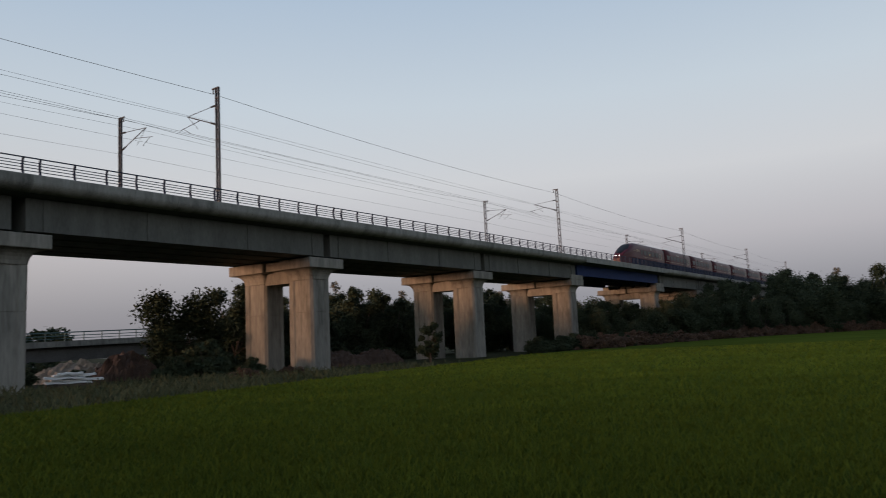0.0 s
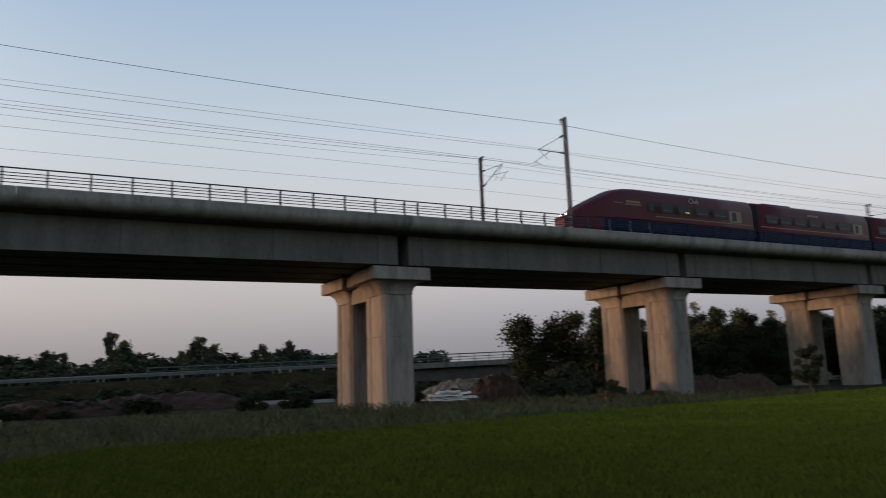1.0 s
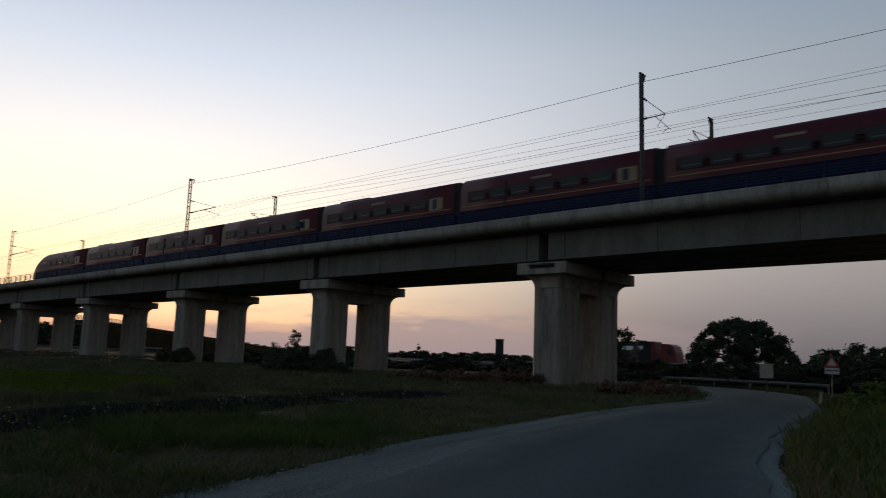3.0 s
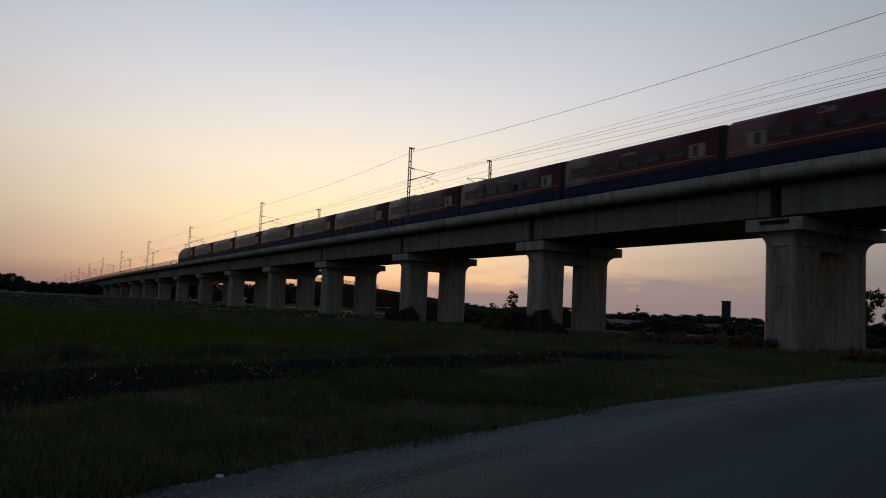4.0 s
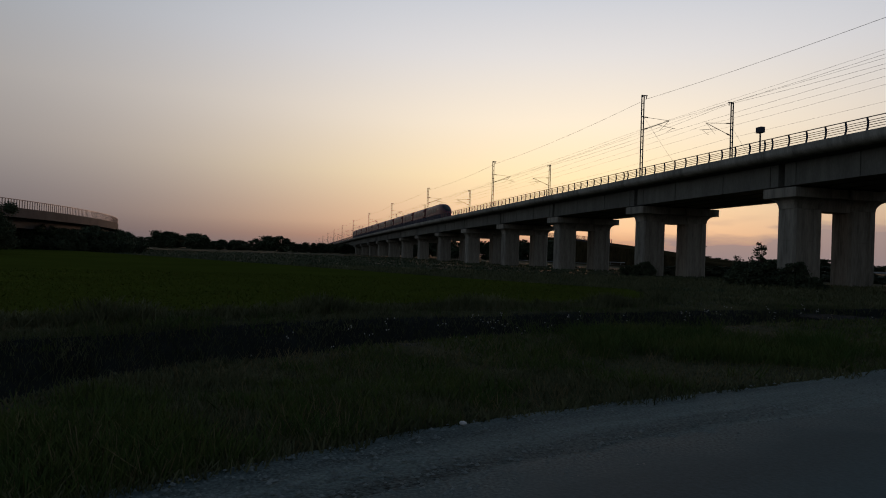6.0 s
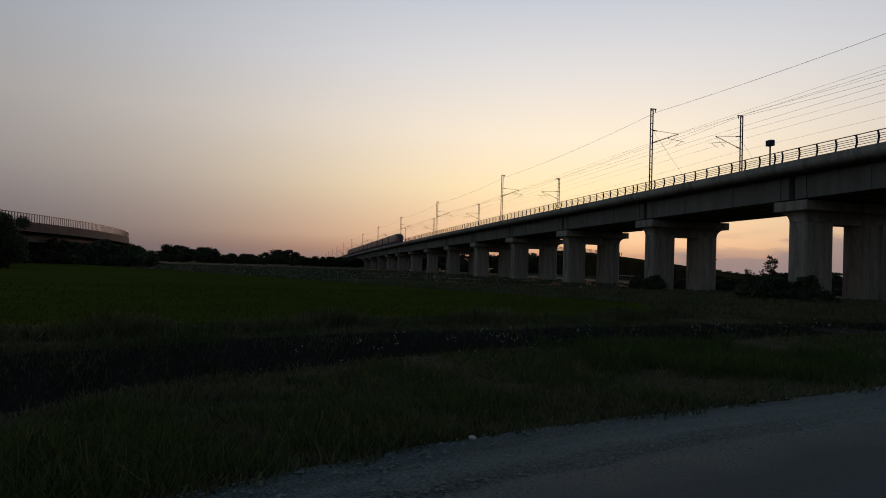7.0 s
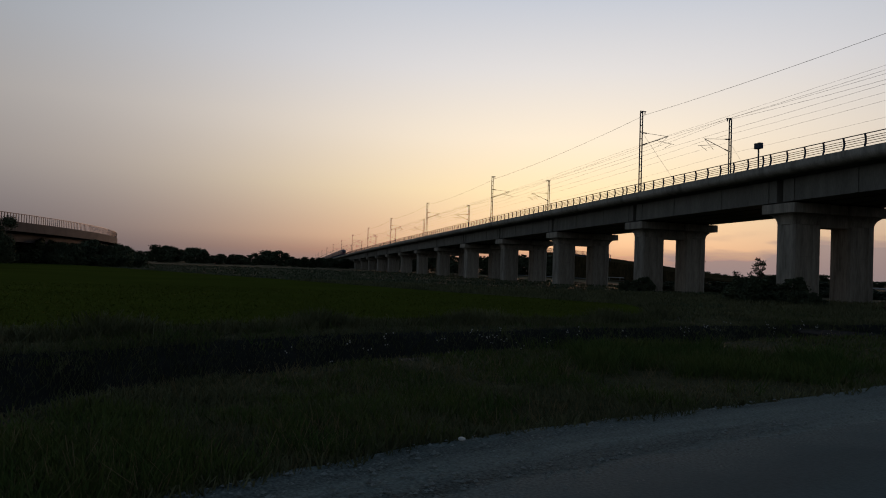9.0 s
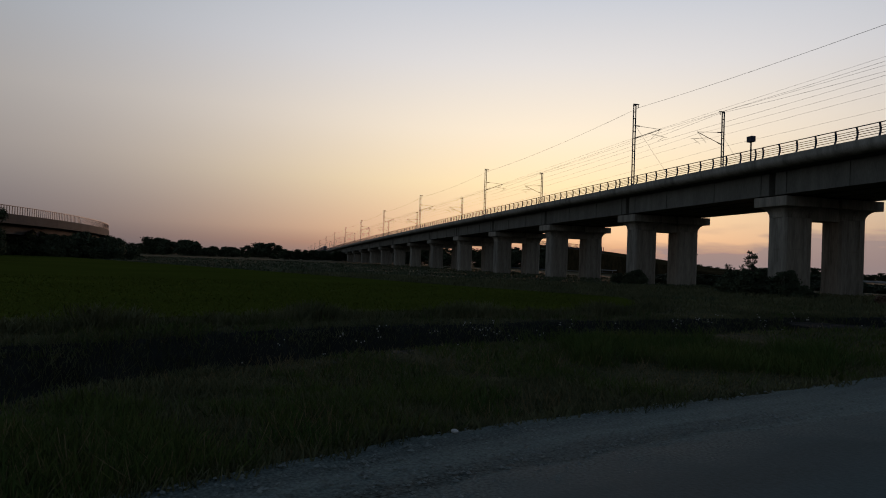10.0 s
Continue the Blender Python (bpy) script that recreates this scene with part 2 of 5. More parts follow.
LANE = material("lane_asphalt", (0.042, 0.071, 0.073), 0.85, spread=0.32, scale=0.7, fine=26, bump=0.4, stretch=(1, 0.12, 1), uv=True, spec=0.12, coarse=0.6)
worn_edges(LANE, (0.068, 0.091, 0.086), "edge")
# how brightly the rice is lit, painted in: stronger towards +x
lit_towards(RICE, 2, 36, 0.88, 1.6)
# ---- ground ----
DITCH = [(2.5, -22.5), (-5.6, -9.0), (-10.9, -4.3), (-13.4, -2.3), (-16.4, 1.7), (-17.5, 3.4), (-20.0, 9.6), (-23.0, 18), (-25.6, 27)]
ROAD_LEFT = [(2.0, -30), (-2.9, -8), (-5.05, -1), (-6.72, 1.5), (-7.85, 4.35), (-8.9, 7.3), (-10.4, 11), (-12.3, 18.5), (-13.8, 25), (-15.2, 35.3), (-17.6, 43), (-21.5, 50), (-27, 54), (-40, 56)]
ROAD_RIGHT = [(10.5, -30), (3.2, -8), (1.0, -1), (0.0, 1.6), (-0.9, 4.4), (-2.0, 7.5), (-3.5, 11.3), (-5.8, 18.5), (-7.2, 25), (-8.8, 33), (-11.5, 42), (-15, 53), (-22, 61.5), (-38, 63)]


def along(line, n):
    """A polyline, rounded, as n points."""
    pts = [Vector((*p, 0)) for p in line]
    for _ in range(2):
        pts = [pts[0]] + [q for a, b in zip(pts, pts[1:]) for q in (a.lerp(b, 0.25), a.lerp(b, 0.75))] + [pts[-1]]
    lens = np.cumsum([0] + [(b - a).length for a, b in zip(pts, pts[1:])])
    return np.stack([np.interp(np.linspace(0, lens[-1], n), lens, [p[i] for p in pts]) for i in (0, 1)], 1)


def distance_to(line, X, Y):
    d = np.full(X.shape, 1e9)
    for (ax, ay), (bx, by) in zip(line, line[1:]):
        vx, vy = bx - ax, by - ay
        t = np.clip(((X - ax) * vx + (Y - ay) * vy) / (vx * vx + vy * vy), 0, 1)
        d = np.minimum(d, np.hypot(X - ax - t * vx, Y - ay - t * vy))
    return d


def waves(X, Y, seed, size):
    r = np.random.RandomState(seed)
    z = np.zeros(X.shape)
    for i in range(7):
        a, f, p = r.rand() * 6.3, (0.5 + i * 0.6) / size * 6.3, r.rand() * 6.3
        z += np.sin((X * math.cos(a) + Y * math.sin(a)) * f + p) / (1 + i * 0.7)
    return z / 3


def ground_height(X, Y):
    X, Y = np.asarray(X, float), np.asarray(Y, float)
    z = -0.2 + 0.07 * waves(X, Y, 3, 9.0)
    d = distance_to(DITCH, X, Y)
    z = z - 1.25 * np.clip((2.35 - d) / 0.9, 0, 1)
    mid = np.concatenate([[((a[0] + b[0]) / 2, (a[1] + b[1]) / 2) for a, b in zip(ROAD_LEFT, ROAD_RIGHT)]])
    r = distance_to([tuple(p) for p in mid], X, Y)
    w = np.clip((r - 4.4) / 2.0, 0, 1)
    return z * w + (-0.06) * (1 - w)


def sheet(name, xs, ys, zf, mat):
    X, Y = np.meshgrid(xs, ys, indexing="ij")
    Z = zf(X, Y)
    v = np.stack([X, Y, Z], -1).reshape(-1, 3)
    n, m = X.shape
    i = (np.arange(n - 1)[:, None] * m + np.arange(m - 1)[None, :]).reshape(-1)
    me = bpy.data.meshes.new(name)
    me.from_pydata(v.tolist(), [], np.stack([i, i + m, i + m + 1, i + 1], 1).tolist())
    me.materials.append(mat)
    me.polygons.foreach_set("use_smooth", [True] * len(me.polygons))
    return new(name, me)


def outward(lo, hi, step, far):
    out, s, x = [], step, hi
    while x < far:
        s *= 1.25
        x += s
        out.append(x)
    low, s, x = [], step, lo
    while x > -far:
        s *= 1.25
        x -= s
        low.append(x)
    return np.array(low[::-1] + list(np.arange(lo, hi + step / 2, step)) + out)


ground = sheet("ground", outward(-45, 45, 0.4, 4000), outward(-30, 60, 0.4, 4000), ground_height, GRASS)
# mud made near black: the shade down in the ditch is in its colour
SHADED_MUD = material("shaded_ditch_mud", (0.014, 0.016, 0.014), 0.9, spread=0.4, scale=1.0, fine=8, bump=0.6, world_space=True, spec=0.05)
ground.data.materials.append(SHADED_MUD)
mid = np.zeros(len(ground.data.polygons) * 3)
ground.data.polygons.foreach_get("center", mid)
ground.data.polygons.foreach_set("material_index", (distance_to(DITCH, mid[0::3], mid[1::3]) < 2.7).astype(np.int32))
tagged(ground, "flat rough grassland with a ditch, reaching to the horizon", "ground", kind="structure")


def ribbon(name, left, right, z, mat, label, category, n=420, ragged=0.0):
    a, b = along(left, n), along(right, n)
    r = np.random.RandomState(5)
    v, f = [], []
    K = 8
    steps = np.arange(n) * 0.27
    wa = ragged * (2.4 * waves(steps, steps * 0, 21, 5.0) + 0.3 * r.randn(n))
    wb = ragged * (2.4 * waves(steps, steps * 0, 22, 5.0) + 0.3 * r.randn(n))
    for i in range(n):
        p, q = a[i] + wa[i], b[i] + wb[i]
        for j in range(K + 1):
            c = p + (q - p) * j / K
            v.append((c[0], c[1], z - 0.02 * abs(j / K * 2 - 1) ** 2))
    for i in range(n - 1):
        for j in range(K):
            k = i * (K + 1) + j
            f.append((k, k + 1, k + K + 2, k + K + 1))
    me = bpy.data.meshes.new(name)
    me.from_pydata(v, [], f)
    me.materials.append(mat)
    me.polygons.foreach_set("use_smooth", [True] * len(f))
    # metres across and along, for wheel tracks
    run = np.cumsum([0] + list(np.hypot(*np.diff((a + b) / 2, axis=0).T)))
    layer = me.uv_layers.new(name="lane")
    for loop in me.loops:
        i, j = divmod(loop.vertex_index, K + 1)
        layer.data[loop.index].uv = (j / K * float(np.hypot(*(b[i] - a[i]))), run[i])
    edge = me.uv_layers.new(name="edge")
    for loop in me.loops:
        i, j = divmod(loop.vertex_index, K + 1)
        edge.data[loop.index].uv = (j / K, run[i])
    return tagged(new(name, me), label, category, kind="structure")


def inset(a, b, s):
    return [(p[0] + (q[0] - p[0]) * s, p[1] + (q[1] - p[1]) * s) for p, q in zip(a, b)]


ribbon("road_shoulder", ROAD_LEFT, ROAD_RIGHT, -0.01, GRAVEL, "pale dusty gravel shoulder along the lane", "road shoulder", ragged=0.05)
ribbon("road", inset(ROAD_LEFT, ROAD_RIGHT, 0.22), inset(ROAD_LEFT, ROAD_RIGHT, 0.95), 0.014, LANE, "worn grey asphalt country lane", "road", ragged=0.06)

# still water in the ditch
bm = bmesh.new()
wl_a, wl_b = along([(x - 1.3, y - 0.95) for x, y in DITCH], 60), along([(x + 1.3, y + 0.95) for x, y in DITCH], 60)
rows = [[bm.verts.new((*p, -1.1)) for p in (a, b)] for a, b in zip(wl_a, wl_b)]
for a, b in zip(rows, rows[1:]):
    bm.faces.new((a[0], a[1], b[1], b[0]))
WATER = material("ditch_water", (0.006, 0.007, 0.006), 0.2, spread=0.1, bump=0.1, spec=0.15)
tagged(part("water", bm, WATER), "narrow strip of dark still ditch water", "water", kind="structure")

# ---- the viaduct ----
SPAN, PIER_X = 25.0, -4.4
EDGE, WEB, CAP_Y0, CAP_Y1 = 41.35, 42.95, 42.84, 52.82
TOP, SOFFIT, CAP_TOP = 11.68, 8.74, 8.62
MIDDLE = (CAP_Y0 + CAP_Y1) / 2


COL_X, COL_Y, CHAMFER = 1.12, 1.39, 0.2      # half-sizes of a column


def shaft_ring(z, deep):
    """A chamfered rectangle with a sunk panel in each face; deep: how far the panels are sunk."""
    pts = []
    for q in range(4):
        hx, hy = (COL_X, COL_Y) if q % 2 == 0 else (COL_Y, COL_X)
        g = hx * 0.42
        for u, v in ((-hx + CHAMFER, -hy), (-g - 0.12, -hy), (-g, -hy + deep), (g, -hy + deep), (g + 0.12, -hy), (hx - CHAMFER, -hy)):
            for _ in range(q):
                u, v = -v, u
            pts.append((u, v, z))
    return pts


def column_mesh(height):
    """One column: the foot at z = -height, the head at z = 0, with a pour joint halfway."""
    b = bmesh.new()
    rings = [shaft_ring(z, d) for z, d in ((-height, 0.09), (-2.72, 0.09), (-2.715, 0.105), (-2.68, 0.105), (-2.675, 0.09), (-0.03, 0.09))]
    for i in (2, 3):
        rings[i] = [(x * 0.985, y * 0.985, z) for x, y, z in rings[i]]
    rings.append([(x * 0.96, y * 0.96, 0.0) for x, y, z in rings[-1]])
    loft(b, rings)
    # the sunk panels take a darker concrete than the ribs
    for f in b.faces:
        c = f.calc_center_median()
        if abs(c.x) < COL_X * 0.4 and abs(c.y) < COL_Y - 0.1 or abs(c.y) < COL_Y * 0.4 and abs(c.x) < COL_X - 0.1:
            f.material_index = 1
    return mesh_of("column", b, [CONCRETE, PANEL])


def rect(x, y0, y1, z, c):
    return [(-x + c, y0, z), (x - c, y0, z), (x, y0 + c, z), (x, y1 - c, z), (x - c, y1, z), (-x + c, y1, z), (-x, y1 - c, z), (-x, y0 + c, z)]


def pier(x, extra=0.0):
    """A pier; extra: how much farther off its second column stands."""
    m = on_line(x)
    base = Vector(m.translation)
    p = thing("viaduct_pier", pose(x, base.y, 0, 0, 0, bent(x)[1]), "twin-column concrete viaduct pier with flared heads under a cap beam", "pier", "piers of the viaduct")
    top = CAP_TOP + base.z
    low, joint = top - 0.83, top - 1.71
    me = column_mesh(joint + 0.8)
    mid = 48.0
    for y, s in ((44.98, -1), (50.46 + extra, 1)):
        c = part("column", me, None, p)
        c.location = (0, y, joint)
        # the flared head: a quarter-round outwards and to both sides, plain on the inner side
        b = bmesh.new()
        rings = []
        for i in range(7):
            a = i / 6 * math.pi / 2
            k = 1 - math.cos(a)
            out, inn = COL_Y + 0.6 * k, COL_Y + 0.004
            y0, y1 = (y - out, y + inn) if s < 0 else (y - inn, y + out)
            rings.append(rect(COL_X + 0.004 + 0.68 * k, y0, y1, joint + 0.88 * math.sin(a), CHAMFER * (1 - 0.8 * k)))
        loft(b, rings)
        part("column_head", b, CONCRETE, p)
    b = bmesh.new()
    box(b, -1.0, 1.0, 44.98 + COL_Y - 0.1, 50.46 + extra - COL_Y + 0.1, joint - 0.16, low + 0.1)
    part("cross_beam", b, CONCRETE, p)
    far = CAP_Y1 + extra
    b = bmesh.new()
    box(b, -2.03, 2.03, CAP_Y0, CAP_Y0 + 3.6, low, top)
    box(b, -1.94, 1.94, far - 4.3 - extra, far, low - 0.004, top)
    box(b, -1.6, 1.6, CAP_Y0 + 3.6, far - 4.3 - extra, low + 0.06, top - 0.004)
    bmesh.ops.bevel(b, geom=b.edges[:], offset=0.035, segments=1, affect="EDGES")
    part("cap_beam", b, CONCRETE, p)
    if abs(x - PIER_X + SPAN) < 1:
        # a black block on the face paints the shade inside a slot
        b = bmesh.new()
        box(b, -0.9, 1.15, CAP_Y0 - 0.012, CAP_Y0 + 0.1, top - 0.42, top - 0.1)
        part("slot", b, BLACK, p, "black panel painted as the dark inside of a cap slot")
        b = bmesh.new()
        box(b, -1.0, 1.1, CAP_Y0 - 0.2, CAP_Y0 - 0.016, top - 0.22, top - 0.16)
        part("ledge", b, GALV, p, "thin steel ledge")
    for y in (WEB + 1.0, WEB + 3.6, WEB + 6.2, WEB + 8.8):
        for sx in (-0.95, 0.95):
            b = bmesh.new()
            box(b, sx - 0.3, sx + 0.3, y - 0.3, y + 0.3, top + 0.004, top + 0.22)
            part("bearing", b, BLACK, p)
    return p


def span(x):
    """One deck span, its middle at x."""
    s = thing("deck_span", on_line(x), "concrete deck span with beams and a pale fascia edge", "bridge span", "deck spans of the viaduct")
    L = SPAN / 2
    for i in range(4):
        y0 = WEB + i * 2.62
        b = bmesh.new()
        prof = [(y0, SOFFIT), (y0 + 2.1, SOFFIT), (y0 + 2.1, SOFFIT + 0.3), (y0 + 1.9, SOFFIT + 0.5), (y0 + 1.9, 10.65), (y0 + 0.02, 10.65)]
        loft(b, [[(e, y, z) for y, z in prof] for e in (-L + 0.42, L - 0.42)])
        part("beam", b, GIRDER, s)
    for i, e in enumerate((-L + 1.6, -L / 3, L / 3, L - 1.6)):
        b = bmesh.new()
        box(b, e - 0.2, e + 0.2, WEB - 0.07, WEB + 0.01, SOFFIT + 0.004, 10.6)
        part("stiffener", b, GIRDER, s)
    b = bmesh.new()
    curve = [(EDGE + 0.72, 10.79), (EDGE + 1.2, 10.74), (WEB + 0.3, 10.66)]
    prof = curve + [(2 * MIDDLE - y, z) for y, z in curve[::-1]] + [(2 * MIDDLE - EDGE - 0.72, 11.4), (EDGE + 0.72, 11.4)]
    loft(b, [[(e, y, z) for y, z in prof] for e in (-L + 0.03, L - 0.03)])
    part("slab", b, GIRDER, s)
    curl = [(EDGE + 0.7 * (1 - math.cos(k / 9 * math.pi / 2)), 11.3 - 0.53 * math.sin(k / 9 * math.pi / 2)) for k in range(10)]
    prof = curl + [(EDGE + 0.7, 11.404), (EDGE + 0.32, 11.404), (EDGE + 0.32, TOP), (EDGE + 0.04, TOP), (EDGE, TOP - 0.05)]
    far = [(2 * MIDDLE - y, z) for y, z in prof]
    n = 8
    for j in range(n):
        b = bmesh.new()
        e0, e1 = -L + 0.02 + (2 * L - 0.04) * j / n + 0.01, -L + 0.02 + (2 * L - 0.04) * (j + 1) / n - 0.01
        loft(b, [[(e, y, z) for y, z in prof] for e in (e0, e1)])
        part("fascia_panel", b, FASCIA, s)
    b = bmesh.new()
    loft(b, [[(e, y, z) for y, z in far] for e in (-L + 0.02, L - 0.02)])
    part("fascia_panel", b, FASCIA, s)
    b = bmesh.new()
    prof = [(EDGE + 1.6, 11.404), (WEB + 9.4, 11.404), (WEB + 8.9, 11.7), (EDGE + 2.1, 11.7)]
    loft(b, [[(e, y, z) for y, z in prof] for e in (-L, L)])
    part("ballast_bed", b, BALLAST, s)
    return s


POST = None


def railing(x, near=True, posts=13, length=SPAN):
    y = EDGE + 0.2 if near else 2 * MIDDLE - EDGE - 0.2
    r = thing("railing", on_line(x), "dark blue-grey steel railing with five bars along the deck edge", "railing", "railings of the viaduct")
    L = length / 2
    out = -1 if near else 1
    for j in range(posts):
        e = -L + 0.5 + j * (length - 1.0) / (posts - 1)
        p = part("post", POST, None, r)
        p.matrix_basis = pose(e, y, TOP, 0, 0, 0 if near else 180)
    for j, (dz, rr) in enumerate(((0.2, 0.026), (0.36, 0.026), (0.52, 0.026), (0.68, 0.026), (0.93, 0.042))):
        b = bmesh.new()
        w = -0.10 if j == 4 else -0.13 * math.sin(j / 4 * 3)
        rod(b, (-L, y - out * w * 0.7, TOP + dz), (L, y - out * w * 0.7, TOP + dz), rr, sides=5)
        part("handrail" if j == 4 else "rail_bar", b, RAILING, r)


def build_post():
    """A curved flat post."""
    b = bmesh.new()
    rings = []
    for i in range(7):
        z = i / 6 * 0.95
        y = 0.10 * math.sin(i / 6 * 3)
        rings.append([(sx * 0.045, y + sy * 0.06, z) for sx, sy in ((-1, -1), (1, -1), (1, 1), (-1, 1))])
    loft(b, rings)
    return mesh_of("post", b, RAILING)


POST = build_post()


def steel_span(x0, x1):
    """The longer span over the canal: blue plate girders under the same deck edge."""
    x, L = (x0 + x1) / 2, (x1 - x0) / 2
    s = thing("steel_span", on_line(x), "long deck span on dark blue steel plate girders", "bridge span", "deck spans of the viaduct")
    for y in (WEB + 0.15, WEB + 3.4, WEB + 6.6, WEB + 9.9):
        b = bmesh.new()
        box(b, -L + 0.5, L - 0.5, y - 0.02, y + 0.02, 9.25, 10.74)
        box(b, -L + 0.5, L - 0.5, y - 0.1, y + 0.4, 9.2, 9.246)
        for j in range(15):
            e = -L + 0.6 + (2 * L - 1.2) * j / 14
            box(b, e - 0.02, e + 0.02, y + 0.024, y + 0.3, 9.25, 10.7)
        part("plate_girder", b, BLUE_STEEL, s)
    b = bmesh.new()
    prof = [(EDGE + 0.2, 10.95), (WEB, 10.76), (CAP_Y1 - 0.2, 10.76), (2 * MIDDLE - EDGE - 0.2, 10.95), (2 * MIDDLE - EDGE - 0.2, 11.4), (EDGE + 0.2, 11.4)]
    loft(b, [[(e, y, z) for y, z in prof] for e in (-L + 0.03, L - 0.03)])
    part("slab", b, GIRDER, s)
    for y in (EDGE, 2 * MIDDLE - EDGE - 0.3):
        b = bmesh.new()
        box(b, -L + 0.02, L - 0.02, y, y + 0.3, 10.9, TOP)
        part("fascia_panel", b, FASCIA, s)
    b = bmesh.new()
    box(b, -L, L, EDGE + 1.9, 2 * MIDDLE - EDGE - 1.9, 11.404, 11.7)
    part("ballast_bed", b, BALLAST, s)
    return s


def upstand(x):
    """The higher seat on a pier that carries the shallower steel girders."""
    dz = rise(x)[0]
    seat = thing("bearing_seat", pose(x, bent(x)[0], 0, 0, 0, bent(x)[1]), "raised concrete bearing seat on the pier cap", "bearing seat", "bearing seats of the steel span")
    for y0 in (CAP_Y0 - 0.02, CAP_Y1 - 1.1):
        b = bmesh.new()
        box(b, -1.9, 1.9, y0, y0 + 1.1, CAP_TOP + dz, 9.25 + dz)
        bmesh.ops.bevel(b, geom=b.edges[:], offset=0.03, segments=1, affect="EDGES")
        part("block", b, CONCRETE, seat)


STEEL_END = 131.0
JOINT_X = PIER_X + 0.22
for k in range(-26, 5):
    pier(PIER_X + k * SPAN, 1.08 if k == 4 else 0.0)
    if k < 4:
        span(JOINT_X + (k + 0.5) * SPAN)
        railing(JOINT_X + (k + 0.5) * SPAN, True)
        railing(JOINT_X + (k + 0.5) * SPAN, False)
steel_span(JOINT_X + 4 * SPAN, STEEL_END)
upstand(PIER_X + 4 * SPAN)
upstand(STEEL_END)
railing((JOINT_X + 4 * SPAN + STEEL_END) / 2, True, 19, STEEL_END - JOINT_X - 4 * SPAN)
for k in range(8):
    pier(STEEL_END + k * SPAN, 1.08 if k == 0 else 0.0)
    span(STEEL_END + (k + 0.5) * SPAN)
    railing(STEEL_END + (k + 0.5) * SPAN, True)
# the far end of the viaduct: a plain concrete abutment
x = PIER_X - 26 * SPAN
dz = rise(x)[0]
b = bmesh.new()
box(b, -8, 0.5, EDGE + 0.5, 2 * MIDDLE - EDGE - 0.5, -1.0, 10.7 + dz)
box(b, -8, -0.3, EDGE - 0.2, EDGE + 0.4, -1.0, TOP + dz)
box(b, -400, -8.004, EDGE + 1, 2 * MIDDLE - EDGE - 1, -1.0, 11.2 + dz)
ob = part("abutment", b, CONCRETE)
ob.matrix_basis = pose(x, bent(x)[0], 0, 0, 0, bent(x)[1])
tagged(ob, "concrete abutment where the viaduct meets its embankment", "abutment", kind="structure")
# ---- overhead line ----
POLE_X, POLE_D, POLE_Y, FAR_POLE_Y, RAIL = -21.2, 55.18, 42.1, 53.3, 11.85
POLES = [POLE_X + k * POLE_D for k in range(-12, 6)]


def mast(x, near, tall, drop=0.0):
    """A battened twin-channel mast with its cantilever over one track."""
    y, d = (POLE_Y, 1) if near else (FAR_POLE_Y, -1)
    m = thing("catenary_mast", on_line(x, 0, y) @ pose(0, 0, 0, 0, 0, 0 if near else 180), "battened twin-channel steel catenary mast with cantilever arms", "catenary mast", "masts of the overhead line")
    for s in (-0.14, 0.14):
        b = bmesh.new()
        box(b, -0.08, 0.08, s - 0.035, s + 0.035, 11.404, tall)
        part("upright", b, GALV, m)
    z = 11.9
    while z < tall:
        b = bmesh.new()
        box(b, -0.05, 0.05, -0.105, 0.105, z - 0.04, z + 0.04)
        part("batten", b, GALV, m)
        z += 0.75
    b = bmesh.new()
    box(b, -0.2, 0.2, -0.32, 0.32, 11.404, 11.5)
    part("base_plate", b, GALV, m)
    b = bmesh.new()
    box(b, -0.05, 0.05, -0.2, 0.55, tall - 0.1, tall)
    rod(b, (0, 0.42, tall - 0.1), (0, 0.42, tall - 0.42), 0.05)
    part("top_bracket", b, GALV, m)
    lower = Vector((0, 0, -drop))
    # hinged arms: the top tie, the strut, the registration arm
    for name, p, q, r in (("top_tie", (0, 0.2, 18.6), (0, 3.35, 18.42), 0.025), ("strut", (0, 0.2, 17.2), (0, 3.4, 18.42), 0.04),
                          ("registration_arm", (0, 1.9, 17.85), (0, 4.2, 17.55), 0.025), ("steady_arm", (0, 3.9, 17.6), (0, 3.0, 17.05), 0.02), ("drop_arm", (0, 3.4, 18.42), (0, 2.2, 17.25), 0.018)):
        b = bmesh.new()
        rod(b, Vector(p) + lower, Vector(q) + lower, r, sides=5)
        part(name, b, GALV, m)
    for p, q in (((0, 0.25, 18.6), (0, 0.7, 18.57)), ((0, 0.25, 17.22), (0, 0.7, 17.39))):
        b = bmesh.new()
        rod(b, Vector(p) + lower, Vector(q) + lower, 0.07, sides=7)
        part("insulator", b, BLACK, m)


def mast_top(i):
    return 20.36 + (-0.15 if i in (12, 13) else 0.73 if i == 11 else 0)


def arm_drop(i):
    return 0.7 if i < 11 else -0.3 if i > 12 else 0.0


for i, x in enumerate(POLES):
    mast(x, True, mast_top(i), arm_drop(i))
    mast(x + {11: 0.55, 13: -0.5}.get(i, 0.0), False, mast_top(i), arm_drop(i))


